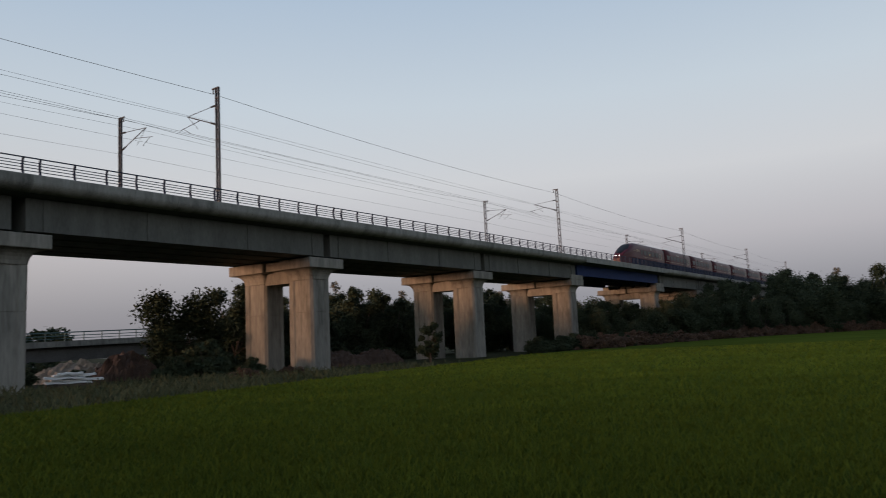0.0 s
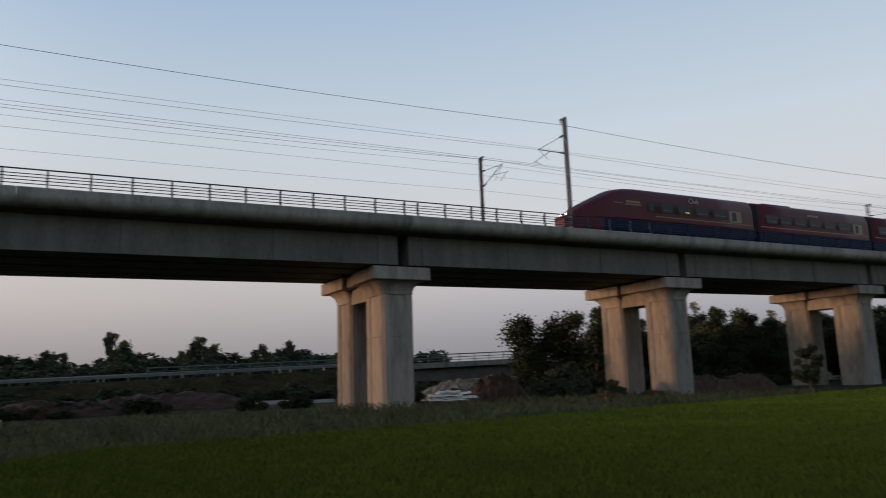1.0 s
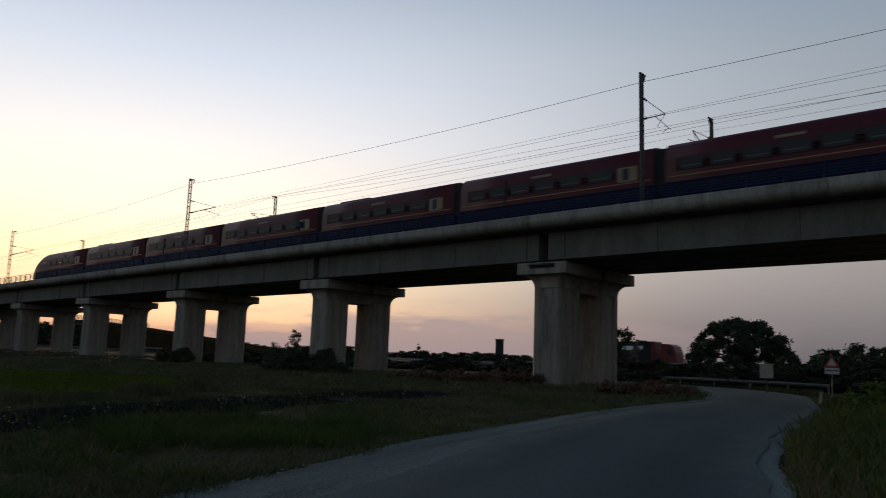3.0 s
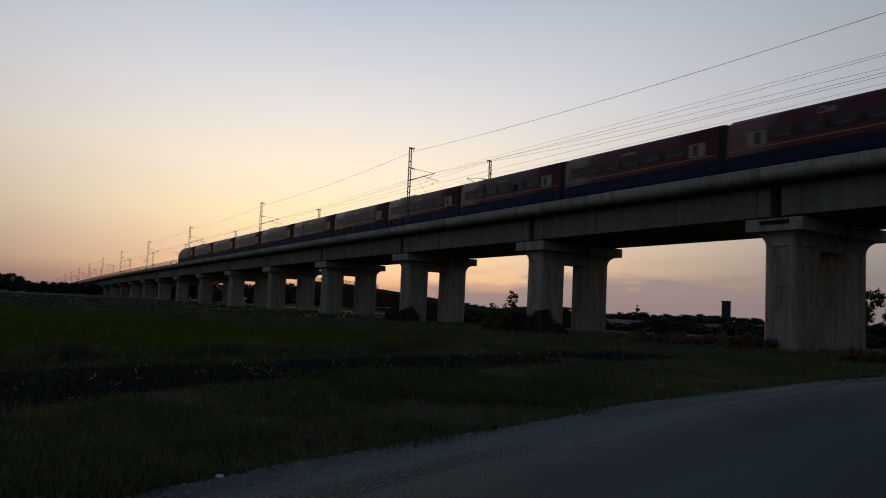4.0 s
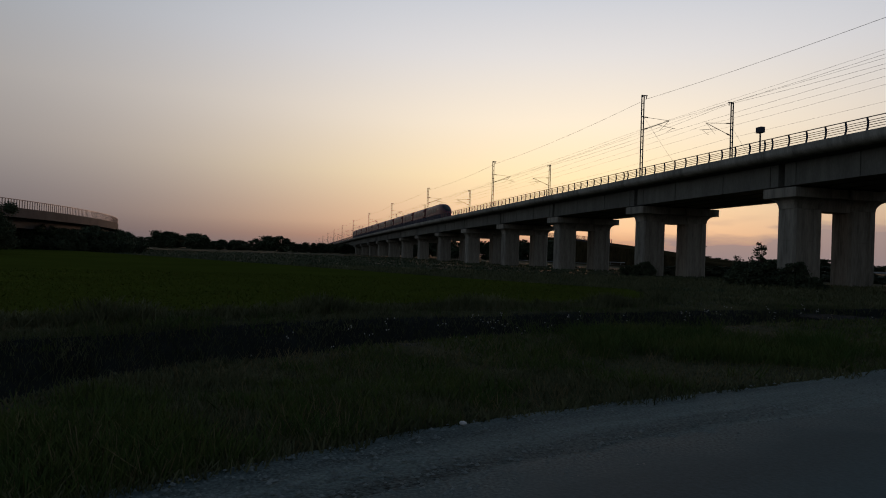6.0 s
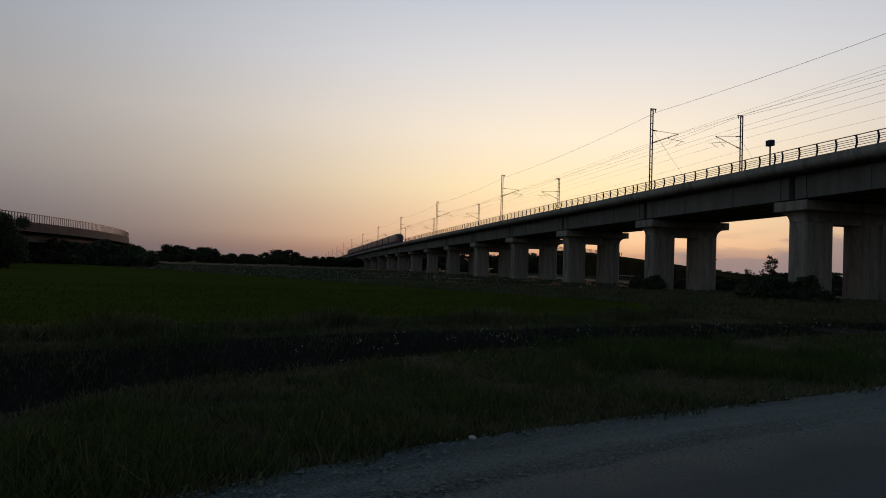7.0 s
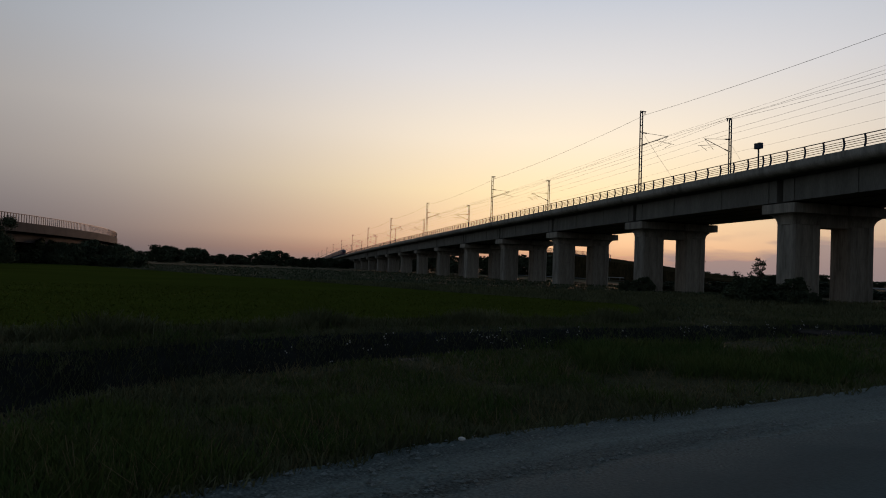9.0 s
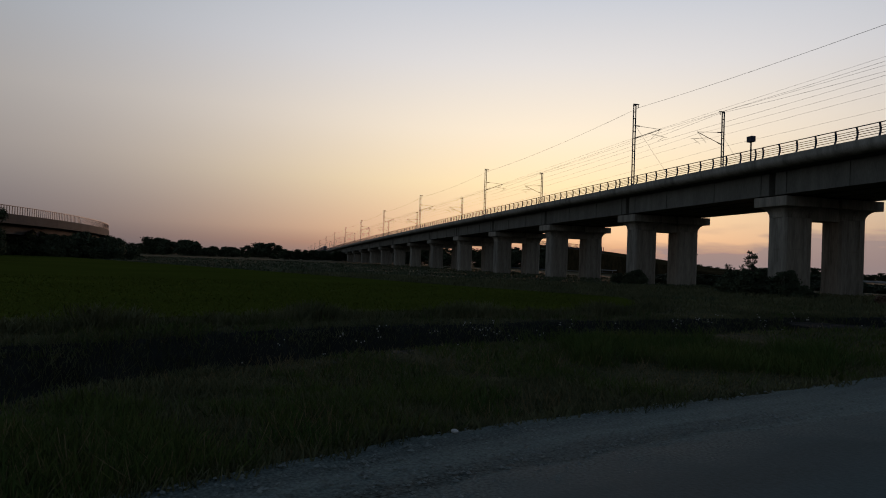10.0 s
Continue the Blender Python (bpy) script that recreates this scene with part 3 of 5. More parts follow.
def wire(name, y, z, sag, r, label, top=False):
    """One conductor, from mast to mast: at the mast tops less z, or on the arms at z."""
    b = bmesh.new()
    pts = []
    zs = [mast_top(i) - z if top else z - arm_drop(i) for i in range(len(POLES))]
    for i in range(len(POLES) - 1):
        for j in range(10):
            t = j / 10
            pts.append(on_line(POLES[i] + POLE_D * t, zs[i] + (zs[i + 1] - zs[i]) * t - sag * 4 * t * (1 - t), y).translation)
    pts.append(on_line(POLES[-1], zs[-1], y).translation)
    rings = [[p + Vector((0, r * math.cos(q), r * math.sin(q))) for q in (0.3, 2.4, 4.5)] for p in pts]
    loft(b, rings)
    return tagged(part(name, b, WIRE), label, "wire", "wires of the overhead line")


wire("feeder_wire", POLE_Y + 0.42, 0.44, 0.45, 0.017, "thick dark feeder wire slung from mast top to mast top", True)
wire("messenger_wire", POLE_Y + 3.4, 18.42, 0.25, 0.012, "thin dark messenger wire over the track")
wire("messenger_wire", POLE_Y + 3.2, 18.45, 0.0, 0.010, "thin dark messenger wire over the track")
wire("contact_wire", POLE_Y + 3.1, 17.0, 0.0, 0.012, "thin dark contact wire over the track")
wire("feeder_wire", FAR_POLE_Y - 0.42, 0.1, 0.1, 0.013, "thick dark feeder wire slung from mast top to mast top", True)
wire("feeder_wire", FAR_POLE_Y - 0.3, 0.2, 0.5, 0.015, "thick dark feeder wire slung from mast top to mast top", True)
wire("messenger_wire", FAR_POLE_Y - 3.3, 18.2, 0.25, 0.010, "thin dark messenger wire over the track")
wire("contact_wire", FAR_POLE_Y - 3.2, 17.3, 0.0, 0.010, "thin dark contact wire over the track")
wire("return_wire", FAR_POLE_Y - 0.2, 16.9, 0.15, 0.010, "thin dark return wire along the far masts")

# stay ropes of the mast pair at the tension end
for y0, near in ((POLE_Y, True), (FAR_POLE_Y, False)):
    x = POLES[11]
    b = bmesh.new()
    rod(b, on_line(x, 18.6, y0).translation, on_line(x + (7 if near else 5.5), 11.7, y0 + 0.5).translation, 0.012, sides=5)
    tagged(part("stay_rope", b, WIRE), "thin steel stay rope from mast to deck", "stay rope")

# a small box on a post at the railing
x = -55.6
p = thing("signal_box", on_line(x, TOP, EDGE + 0.5), "small grey equipment box on a post beside the railing", "signal box")
b = bmesh.new()
box(b, -0.05, 0.05, -0.05, 0.05, -0.1, 1.75)
part("post", b, GALV, p)
b = bmesh.new()
box(b, -0.35, 0.35, -0.22, 0.22, 1.75, 2.25)
bmesh.ops.bevel(b, geom=b.edges[:], offset=0.03, segments=1, affect="EDGES")
part("box", b, RAILING, p)

# two tracks
for y in (45.3, 50.0):
    b = bmesh.new()
    for s in (-0.75, 0.75):
        rings = []
        for i in range(80):
            m = on_line(-640 + i * 12, 0, y)
            rings.append([m @ Vector((0, s + q, z)) for q, z in ((-0.04, 11.705), (0.04, 11.705), (0.04, RAIL), (-0.04, RAIL))])
        loft(b, rings)
    tagged(part("track", b, GALV), "pair of steel rails on the ballast bed", "track")

# ---- the train ----
END, CAR = 20.9, 17.11
LENGTH = 2 * END + 9 * CAR
train = thing("high_speed_train", pose(0, 0, 0), "dark red high-speed train with a blue skirt and gold stripe", "train")


def section(x, hw, base, top, skirt, nose=1.0):
    """Half-closed body section: the red part above the skirt line, as a ring."""
    sh = top - base
    pts = [(-1.0, 0), (-1.0, 0.06), (-1.0, 0.46), (-0.999, 0.52), (-0.985, 0.62), (-0.94, 0.74), (-0.84, 0.86), (-0.66, 0.945), (-0.35, 0.99), (0, 1.0)]
    pts = pts + [(-a, b) for a, b in pts[-2::-1]]
    return [(x, hw * a, base + sh * b) for a, b in pts]


def end_profile(s):
    """Half-width, roof height and skirt width at s metres from the tip."""
    u = min(s / 7.0, 1.0)
    roof = 1.25 + (4.13 - 1.25) * (math.sin(u * math.pi / 2) ** 0.92 if u < 1 else 1)
    roof = min(roof, 1.35 + 0.47 * s + 0.25 * min(s, 1.0)) if s < 5 else roof
    hw = 1.45 * min(1.0, 0.42 + 0.58 * math.sin(min(s / 4.6, 1) * math.pi / 2))
    return hw, roof


def end_car(parent, flip):
    """A driving car with a long sloping nose; the tip at x = 0, the body towards +x."""
    c = new("driving_car")
    c.parent = parent
    c.matrix_basis = pose(LENGTH, 0, 0, 0, 0, 180) if flip else pose(0, 0, 0)
    b = bmesh.new()
    ss = [0, 0.15, 0.4, 0.8, 1.3, 1.9, 2.6, 3.3, 4.0, 4.7, 5.4, 6.2, 7.0, 8.5, 12, 16, END - 0.45]
    rings = []
    for s in ss:
        hw, roof = end_profile(s)
        rings.append(section(s, hw, 1.28 if s > 0.5 else 1.15, max(roof, 1.4), 0))
    loft(b, rings)
    body = part("body", b, RED, c, smooth=True)
    for nm, mat, label, run in (("nose_skirt", RED, "dark red foot of the nose", [q for q in ss if q <= 3.3]), ("skirt", NAVY, "dark blue lower skirt", [q for q in ss if q >= 3.3])):
        b = bmesh.new()
        rings = []
        for s in run:
            hw, roof = end_profile(s)
            lo = 0.35 if s > 0.5 else 0.55
            rings.append([(s, -hw * 0.96, lo), (s, -hw * 1.003, lo + 0.2), (s, -hw * 1.003, 1.284), (s, hw * 1.003, 1.284), (s, hw * 1.003, lo + 0.2), (s, hw * 0.96, lo)])
        loft(b, rings)
        part(nm, b, mat, c, label)
    b = bmesh.new()
    rings = []
    for s in (1.1, 1.6, 2.2, 3.0, 3.8, 4.5, 5.0):
        hw, roof = end_profile(s)
        w = 1.0 * (1 - abs(s - 3.2) / 4.5)
        rings.append([(s - 0.02, -w, roof - 0.14 * w + 0.015), (s - 0.02, -w * 0.5, roof + 0.012), (s - 0.02, w * 0.5, roof + 0.012), (s - 0.02, w, roof - 0.14 * w + 0.015)])
    loft(b, rings, cap=False, close=False)
    part("windscreen", b, SCREEN, c, "black sloping windscreen", smooth=True)
    for y in (-0.62, 0.62):
        b = bmesh.new()
        hw, roof = end_profile(0.9)
        bmesh.ops.create_uvsphere(b, u_segments=10, v_segments=6, radius=0.08, matrix=pose(0.42, y * 0.5, roof - 0.33))
        part("headlight", b, TAIL if flip else LAMP, c, "round red tail lamp" if flip else "bright white headlight")
    for y in (-1, 1):
        band(c, 7.8, 17.25, y)
        for x0, x1, lit in ((8.0, 8.6, 0), (9.4, 10.7, 0), (11.35, 12.85, 1), (13.4, 14.85, 0), (15.5, 17.1, 0)):
            window(c, x0, x1, y, lit and not flip)
        door(c, 17.45, 18.95, y)
        stripe(c, 8.7, END - 0.5, y)
        grille(c, 4.6, END - 0.6, y)
        # faded lettering on the flank: plain bars
        for x0, x1, z0, z1 in ((4.3, 5.3, 2.58, 2.64), (5.5, 7.2, 2.5, 2.6), (5.6, 7.1, 2.68, 2.86)):
            b = bmesh.new()
            hw, _ = end_profile((x0 + x1) / 2)
            box(b, x0, x1, y * (hw + 0.004) - 0.004, y * (hw + 0.004) + 0.004, z0, z1)
            part("marking", b, GOLD, c, "faded gold marking")
    word(c, "Club", 13.2, 3.15, flip)
    return c


def band(c, x0, x1, y):
    b = bmesh.new()
    box(b, x0, x1, y * 1.438 - 0.012, y * 1.438 + 0.012, 2.06, 2.92)
    part("window_band", b, BAND, c, "dark band behind the windows")


def window(c, x0, x1, y, lit=False):
    b = bmesh.new()
    box(b, x0, x1, y * 1.447 - 0.012, y * 1.447 + 0.012, 2.12, 2.88)
    bmesh.ops.bevel(b, geom=[e for e in b.edges if abs(e.verts[0].co.y - e.verts[1].co.y) > 0.01], offset=0.09, segments=2, affect="EDGES")
    w = part("window", b, GLASS, c)
    if lit:
        b = bmesh.new()
        rod(b, (x0 + 0.75, y * 1.465, 2.3), (x1 - 0.3, y * 1.465, 2.3), 0.035, sides=6)
        part("table_lamp", b, TABLE_LAMP, w, "warm yellow lamp glowing behind the window")
    else:
        b = bmesh.new()
        box(b, x0 + 0.2, x1 - 0.2, y * 1.461 - 0.003, y * 1.461 + 0.003, 2.3, 2.36)
        part("blind_edge", b, SEAT, w, "pale seat tops behind the glass")


def door(c, x0, x1, y):
    b = bmesh.new()
    box(b, x0, x1, y * 1.449 - 0.012, y * 1.449 + 0.012, 1.86, 2.86)
    d = part("door", b, CREAM, c, "cream-framed passenger door")
    b = bmesh.new()
    box(b, x0 + 0.35, x1 - 0.62, y * 1.462 - 0.006, y * 1.462 + 0.006, 1.98, 2.76)
    part("door_glass", b, GLASS, d, "dark door window")
    b = bmesh.new()
    box(b, x1 - 0.36, x1 - 0.02, y * 1.462 - 0.006, y * 1.462 + 0.006, 1.88, 2.84)
    part("door_edge", b, GOLD, d, "gold door edge")


def stripe(c, x0, x1, y):
    b = bmesh.new()
    box(b, x0, x1, y * 1.452 - 0.006, y * 1.452 + 0.006, 1.72, 1.79)
    part("stripe", b, GOLD, c, "thin gold stripe")


def grille(c, x0, x1, y):
    for z in (0.75, 0.9, 1.05):
        b = bmesh.new()
        box(b, x0, x1, y * 1.456 - 0.01, y * 1.456 + 0.01, z, z + 0.03)
        part("skirt_rib", b, BLACK, c)


def word(c, text, x, z, flip):
    """A readable word high on the flank, on both sides."""
    for side in (-1, 1):
        cu = bpy.data.curves.new("class_word", "FONT")
        cu.body, cu.size, cu.extrude, cu.align_x = text, 0.62, 0.004, "CENTER"
        cu.materials.append(LETTER)
        o = new("class_word", cu)
        o.parent = c
        o.matrix_basis = pose(x, side * 1.452, z, 90, 0, 0 if side < 0 else 180)
        tagged(o, "small cream class lettering")


def middle_car(parent, x, kind):
    c = new("passenger_car")
    c.parent = parent
    c.location = (x, 0, 0)
    b = bmesh.new()
    rings = [section(s, 1.45, 1.28, 4.13, 0) for s in (0.45, 4, 9, 13, CAR - 0.45)]
    loft(b, rings)
    part("body", b, RED, c, smooth=True)
    b = bmesh.new()
    rings = [[(s, -1.39, 0.35), (s, -1.454, 0.55), (s, -1.454, 1.284), (s, 1.454, 1.284), (s, 1.454, 0.55), (s, 1.39, 0.35)] for s in (0.2, CAR - 0.2)]
    loft(b, rings)
    part("skirt", b, NAVY, c, "dark blue lower skirt")
    for y in (-1, 1):
        band(c, 1.2, 14.0, y)
        for x0, x1 in ((1.4, 2.9), (3.4, 4.9), (5.35, 7.0), (7.5, 9.15), (9.7, 11.35), (11.95, 13.8)):
            window(c, x0, x1, y)
        door(c, 14.2, 15.65, y)
        stripe(c, 0.6, CAR - 0.6, y)
        grille(c, 0.4, CAR - 0.4, y)
        b = bmesh.new()
        box(b, 7.2, 8.9, y * 1.44 - 0.008, y * 1.44 + 0.008, 3.12, 3.3)
        part("marking", b, CREAM, c, "faded cream marking")
        if kind % 3 == 1:
            b = bmesh.new()
            box(b, 4.75, 4.95, y * 1.455 - 0.01, y * 1.455 + 0.01, 1.3, 3.3)
            part("panel_joint", b, BLACK, c)
    if kind % 3 == 0:
        b = bmesh.new()
        box(b, 2.0, 6.0, -0.7, 0.7, 4.05, 4.17)
        bmesh.ops.bevel(b, geom=b.edges[:], offset=0.05, segments=1, affect="EDGES")
        part("roof_unit", b, RED, c)
    return c


def gangway(parent, x):
    b = bmesh.new()
    box(b, x - 0.46, x + 0.46, -1.2, 1.2, 0.7, 3.75)
    part("gangway", b, BLACK, parent, "dark rubber gangway between cars")
    b = bmesh.new()
    for e in (-1.3, 1.3):
        for y in (-0.75, 0.75):
            bmesh.ops.create_cone(b, cap_ends=True, segments=14, radius1=0.45, radius2=0.45, depth=0.14, matrix=pose(x + e, y, 0.45, 90))
    box(b, x - 1.7, x + 1.7, -0.9, 0.9, 0.4, 0.62)
    part("bogie", b, BLACK, parent, "dark shared bogie")


BAND = material("window_band", (0.034, 0.013, 0.016), 0.42, spread=0.2, bump=0, spec=0.2)
LAMP = material("headlight_glow", (1.0, 0.93, 0.85), 0.3, emit=9, bump=0)
TAIL = material("tail_lamp", (0.5, 0.03, 0.03), 0.3, emit=0.6, bump=0)
TABLE_LAMP = material("table_lamp_glow", (1.0, 0.55, 0.12), 0.4, emit=0.6, bump=0)
SEAT = material("pale_seat", (0.085, 0.10, 0.105), 0.7, bump=0)
end_car(train, False)
for i in range(9):
    middle_car(train, END + i * CAR, i)
end_car(train, True)
for i in range(10):
    gangway(train, END + i * CAR)
# current collector folded down on the roof
b = bmesh.new()
px = END + CAR * 7 + 3
rod(b, (px, 0, 4.08), (px + 1.3, 0, 4.2), 0.04)
rod(b, (px + 1.3, 0, 4.2), (px + 0.1, 0, 4.3), 0.03)
rod(b, (px + 0.1, -0.8, 4.3), (px + 0.1, 0.8, 4.3), 0.03)
part("pantograph", b, GALV, train, "folded pantograph on the roof")

# ---- the land round it ----
LEAF = material("dark_foliage", (0.036, 0.052, 0.028), 0.85, spread=0.35, scale=0.5, fine=3, bump=0, hue=(0.052, 0.064, 0.038), spec=0.08)
LEAF_DRY = material("dry_foliage", (0.120, 0.078, 0.055), 0.8, spread=0.4, scale=0.6, fine=3, bump=0, spec=0.1)
LEAF_PALE = material("pale_foliage", (0.15, 0.14, 0.11), 0.8, spread=0.3, scale=0.6, fine=3, bump=0, spec=0.1)
LEAF_FRESH = material("fresh_leaves", (0.07, 0.10, 0.025), 0.8, spread=0.35, scale=0.5, fine=3, bump=0, spec=0.1)
BARK = material("bark", (0.07, 0.055, 0.045), 0.95, spread=0.35, scale=3, fine=18, bump=0.5)
SOIL = material("bare_soil", (0.070, 0.044, 0.032), 0.95, spread=0.35, scale=0.8, fine=8, bump=0.8)
RUBBLE = material("pale_rubble", (0.27, 0.23, 0.18), 0.95, spread=0.4, scale=1.5, fine=9, bump=0.9)
DUST = material("dusty_gravel", (0.17, 0.148, 0.118), 0.95, spread=0.35, scale=1.5, fine=12, bump=0.6)
BARRIER = material("zinc_guardrail", (0.19, 0.20, 0.20), 0.6, 0.2, spread=0.2, scale=2)
TEAL = material("teal_barrier", (0.07, 0.115, 0.115), 0.5, 0.2, spread=0.2)
WHITE = material("white_plastic", (0.72, 0.72, 0.70), 0.5, spread=0.08, scale=1.5)
PLATE = material("dull_white_plate", (0.33, 0.33, 0.31), 0.6, spread=0.12, scale=2)
DARK_CONCRETE = material("dark_grey_concrete", (0.085, 0.08, 0.075), 0.9, spread=0.3, scale=0.6, fine=6, spec=0.1)
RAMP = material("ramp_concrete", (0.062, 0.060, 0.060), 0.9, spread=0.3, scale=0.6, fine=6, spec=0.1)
PEBBLE = material("loose_stones", (0.155, 0.175, 0.165), 0.95, spread=0.5, scale=9, fine=30, bump=0, spec=0.1)
SCRUB = material("scrub_bank", (0.020, 0.022, 0.010), 0.95, spread=0.6, scale=0.4, fine=2, bump=1.0, hue=(0.04, 0.03, 0.016), world_space=True, spec=0.0)
SIGN_RED = material("sign_red", (0.25, 0.025, 0.025), 0.6, spread=0.1, bump=0)
STRAW = material("dry_grass", (0.13, 0.105, 0.055), 0.9, spread=0.35, scale=0.7, fine=5, bump=0, spec=0.05)
BLADE = material("grass_blades", (0.042, 0.060, 0.029), 0.85, spread=0.5, scale=0.45, fine=4, bump=0, hue=(0.084, 0.086, 0.045), spec=0.05)
MEADOW = material("meadow_grass", (0.047, 0.060, 0.035), 0.9, spread=0.45, scale=0.15, fine=2, bump=0, spec=0.05)
TUFT = material("fresh_grass", (0.060, 0.116, 0.030), 0.85, spread=0.45, scale=0.5, fine=4, bump=0, hue=(0.06, 0.066, 0.02), spec=0.05)
RICE_BLADE = material("rice_blades", (0.068, 0.085, 0.010), 0.85, spread=0.25, scale=0.3, fine=3, bump=0, spec=0.05)
# the shoots carry the same painted-in light as the field
lit_towards(RICE_BLADE, 2, 36, 0.88, 1.6)


def quads(name, P, A, B, mat):
    """Many loose quads in one mesh: centres P, half-edges A and B."""
    v = np.stack([P - A - B, P + A - B, P + A * 0.6 + B, P - A * 0.6 + B], 1).reshape(-1, 3)
    n = len(P)
    me = bpy.data.meshes.new(name)
    me.vertices.add(4 * n)
    me.vertices.foreach_set("co", v.astype(np.float32).ravel())
    me.loops.add(4 * n)
    me.loops.foreach_set("vertex_index", np.arange(4 * n, dtype=np.int32))
    me.polygons.add(n)
    me.polygons.foreach_set("loop_start", np.arange(0, 4 * n, 4, dtype=np.int32))
    me.polygons.foreach_set("loop_total", np.full(n, 4, dtype=np.int32))
    me.update(calc_edges=True)
    me.validate()
    me.materials.append(mat)
    return me


def leaf_mesh(seed, clumps, n, size, mat, hollow=0.55):
    """Leaves spread through the outer part of some uneven clumps (x, y, z, radius, flatness)."""
    r = np.random.RandomState(seed)
    c = np.array(clumps, float)
    w = c[:, 3] ** 2
    k = r.choice(len(c), n, p=w / w.sum())
    d = r.randn(n, 3)
    d /= np.linalg.norm(d, axis=1)[:, None]
    rad = hollow + (0.95 - hollow) * r.rand(n) ** 0.6 + 0.13 * np.abs(r.randn(n)) ** 1.4
    P = c[k, :3] + d * (c[k, 3] * rad)[:, None] * np.stack([np.ones(n), np.ones(n), c[k, 4]], 1)
    P = P + r.randn(n, 3) * (c[k, 3] * 0.22)[:, None]
    A = r.randn(n, 3)
    A /= np.linalg.norm(A, axis=1)[:, None]
    B = np.cross(A, r.randn(n, 3))
    B /= np.linalg.norm(B, axis=1)[:, None]
    s = size * (0.5 + r.rand(n))
    return quads("crown", P, A * s[:, None] * 0.5, B * s[:, None] * 0.8, mat)


def tree(seed, h, w, label, mat, n=5000, size=0.3, flat=0.8, low=0.3, pose_=None, hollow=0.45, category="tree", group="trees"):
    """A tapered trunk, forked limbs and an uneven crown of leaves."""
    r = random.Random(seed)
    t = thing("tree", pose_ or pose(0, 0, 0), label, category, group)
    b = bmesh.new()
    fork = h * (low + 0.05)
    rod(b, (0, 0, -0.3), (r.uniform(-0.1, 0.1) * h * 0.2, 0, fork), 0.03 * h, 0.02 * h, 8)
    clumps = []
    for i in range(11):
        a = i * 2.4 + r.uniform(-0.5, 0.5)
        q = r.uniform(0.12, 0.62) * w * 0.62
        z = h * (low + (0.92 - low) * (i + 0.6) / 11) + r.uniform(-0.05, 0.05) * h
        q *= math.sin(min(max((z / h - low * 0.6) / (1.04 - low * 0.6), 0.12), 0.95) * math.pi) ** 0.5 * 1.15
        rad = w * r.uniform(0.09, 0.19)
        p = (q * math.cos(a), q * math.sin(a), min(z, h - rad * flat))
        clumps.append((*p, rad, flat))
        rod(b, (0, 0, fork * r.uniform(0.8, 1.1)), p, 0.012 * h, 0.004 * h, 5)
        for j in range(3):
            e = (p[0] + r.uniform(-1, 1) * rad, p[1] + r.uniform(-1, 1) * rad, p[2] + r.uniform(0.2, 1) * rad * flat)
            rod(b, p, e, 0.004 * h, 0.0015 * h, 4)
    for i in range(26):
        c0 = clumps[r.randrange(len(clumps))]
        s = c0[3] * r.uniform(0.22, 0.5)
        clumps.append((c0[0] + r.uniform(-1, 1) * c0[3] * 1.1, c0[1] + r.uniform(-1, 1) * c0[3] * 1.1, min(c0[2] + r.uniform(-0.4, 1) * c0[3], h - s * 0.6), s, 0.9))
    part("trunk", b, BARK, t)
    part("crown", leaf_mesh(seed, clumps, n, size, mat, hollow), None, t)
    return t


def shrub(seed, h, w, label, mat, n=1800, size=0.22, pose_=None, hollow=0.3, group="shrubs"):
    r = random.Random(seed)
    t = thing("shrub", pose_ or pose(0, 0, 0), label, "shrub", group)
    clumps = []
    b = bmesh.new()
    for i in range(20):
        a, q = i * 2.4, r.uniform(0.02, 0.5) * w
        rad = r.uniform(0.07, 0.2) * min(w, h * 1.3)
        p = (q * math.cos(a), q * math.sin(a), max(rad * 0.6, h * r.uniform(0.12, 1.0) * (1 - 0.5 * (q / w * 2) ** 2) - rad * 0.8))
        clumps.append((*p, rad, 0.9))
        rod(b, (p[0] * 0.2, p[1] * 0.2, -0.2), p, 0.04, 0.012, 5)
        rod(b, p, (p[0] + r.uniform(-0.3, 0.3), p[1] + r.uniform(-0.3, 0.3), p[2] + rad * r.uniform(0.9, 1.6)), 0.012, 0.005, 4)
    part("woody_base", b, BARK, t)
    part("crown", leaf_mesh(seed, clumps, n, size, mat, hollow), None, t)
    return t


def field_edge(yaw):
    """How far off the rice field ends, towards the right-hand wood."""
    return 107 + (-68.4 - yaw) * 5.6


def polar(yaw, dist):
    return -dist * math.sin(radians(yaw)), dist * math.cos(radians(yaw))


def place(proto, yaw, dist, scale=1.0, sz=None, turn=0.0, z=-0.2):
    x, y = polar(yaw, dist)
    m = pose(x, y, z, 0, 0, turn) @ Matrix.Diagonal((scale, scale, sz or scale, 1))
    return copy_thing(proto, m)


def at(yaw, dist, z=-0.2, turn=0):
    return pose(*polar(yaw, dist), z, 0, 0, turn)


R = random.Random(11)
# prototypes also stand in the place: each is built where one of its kind stands


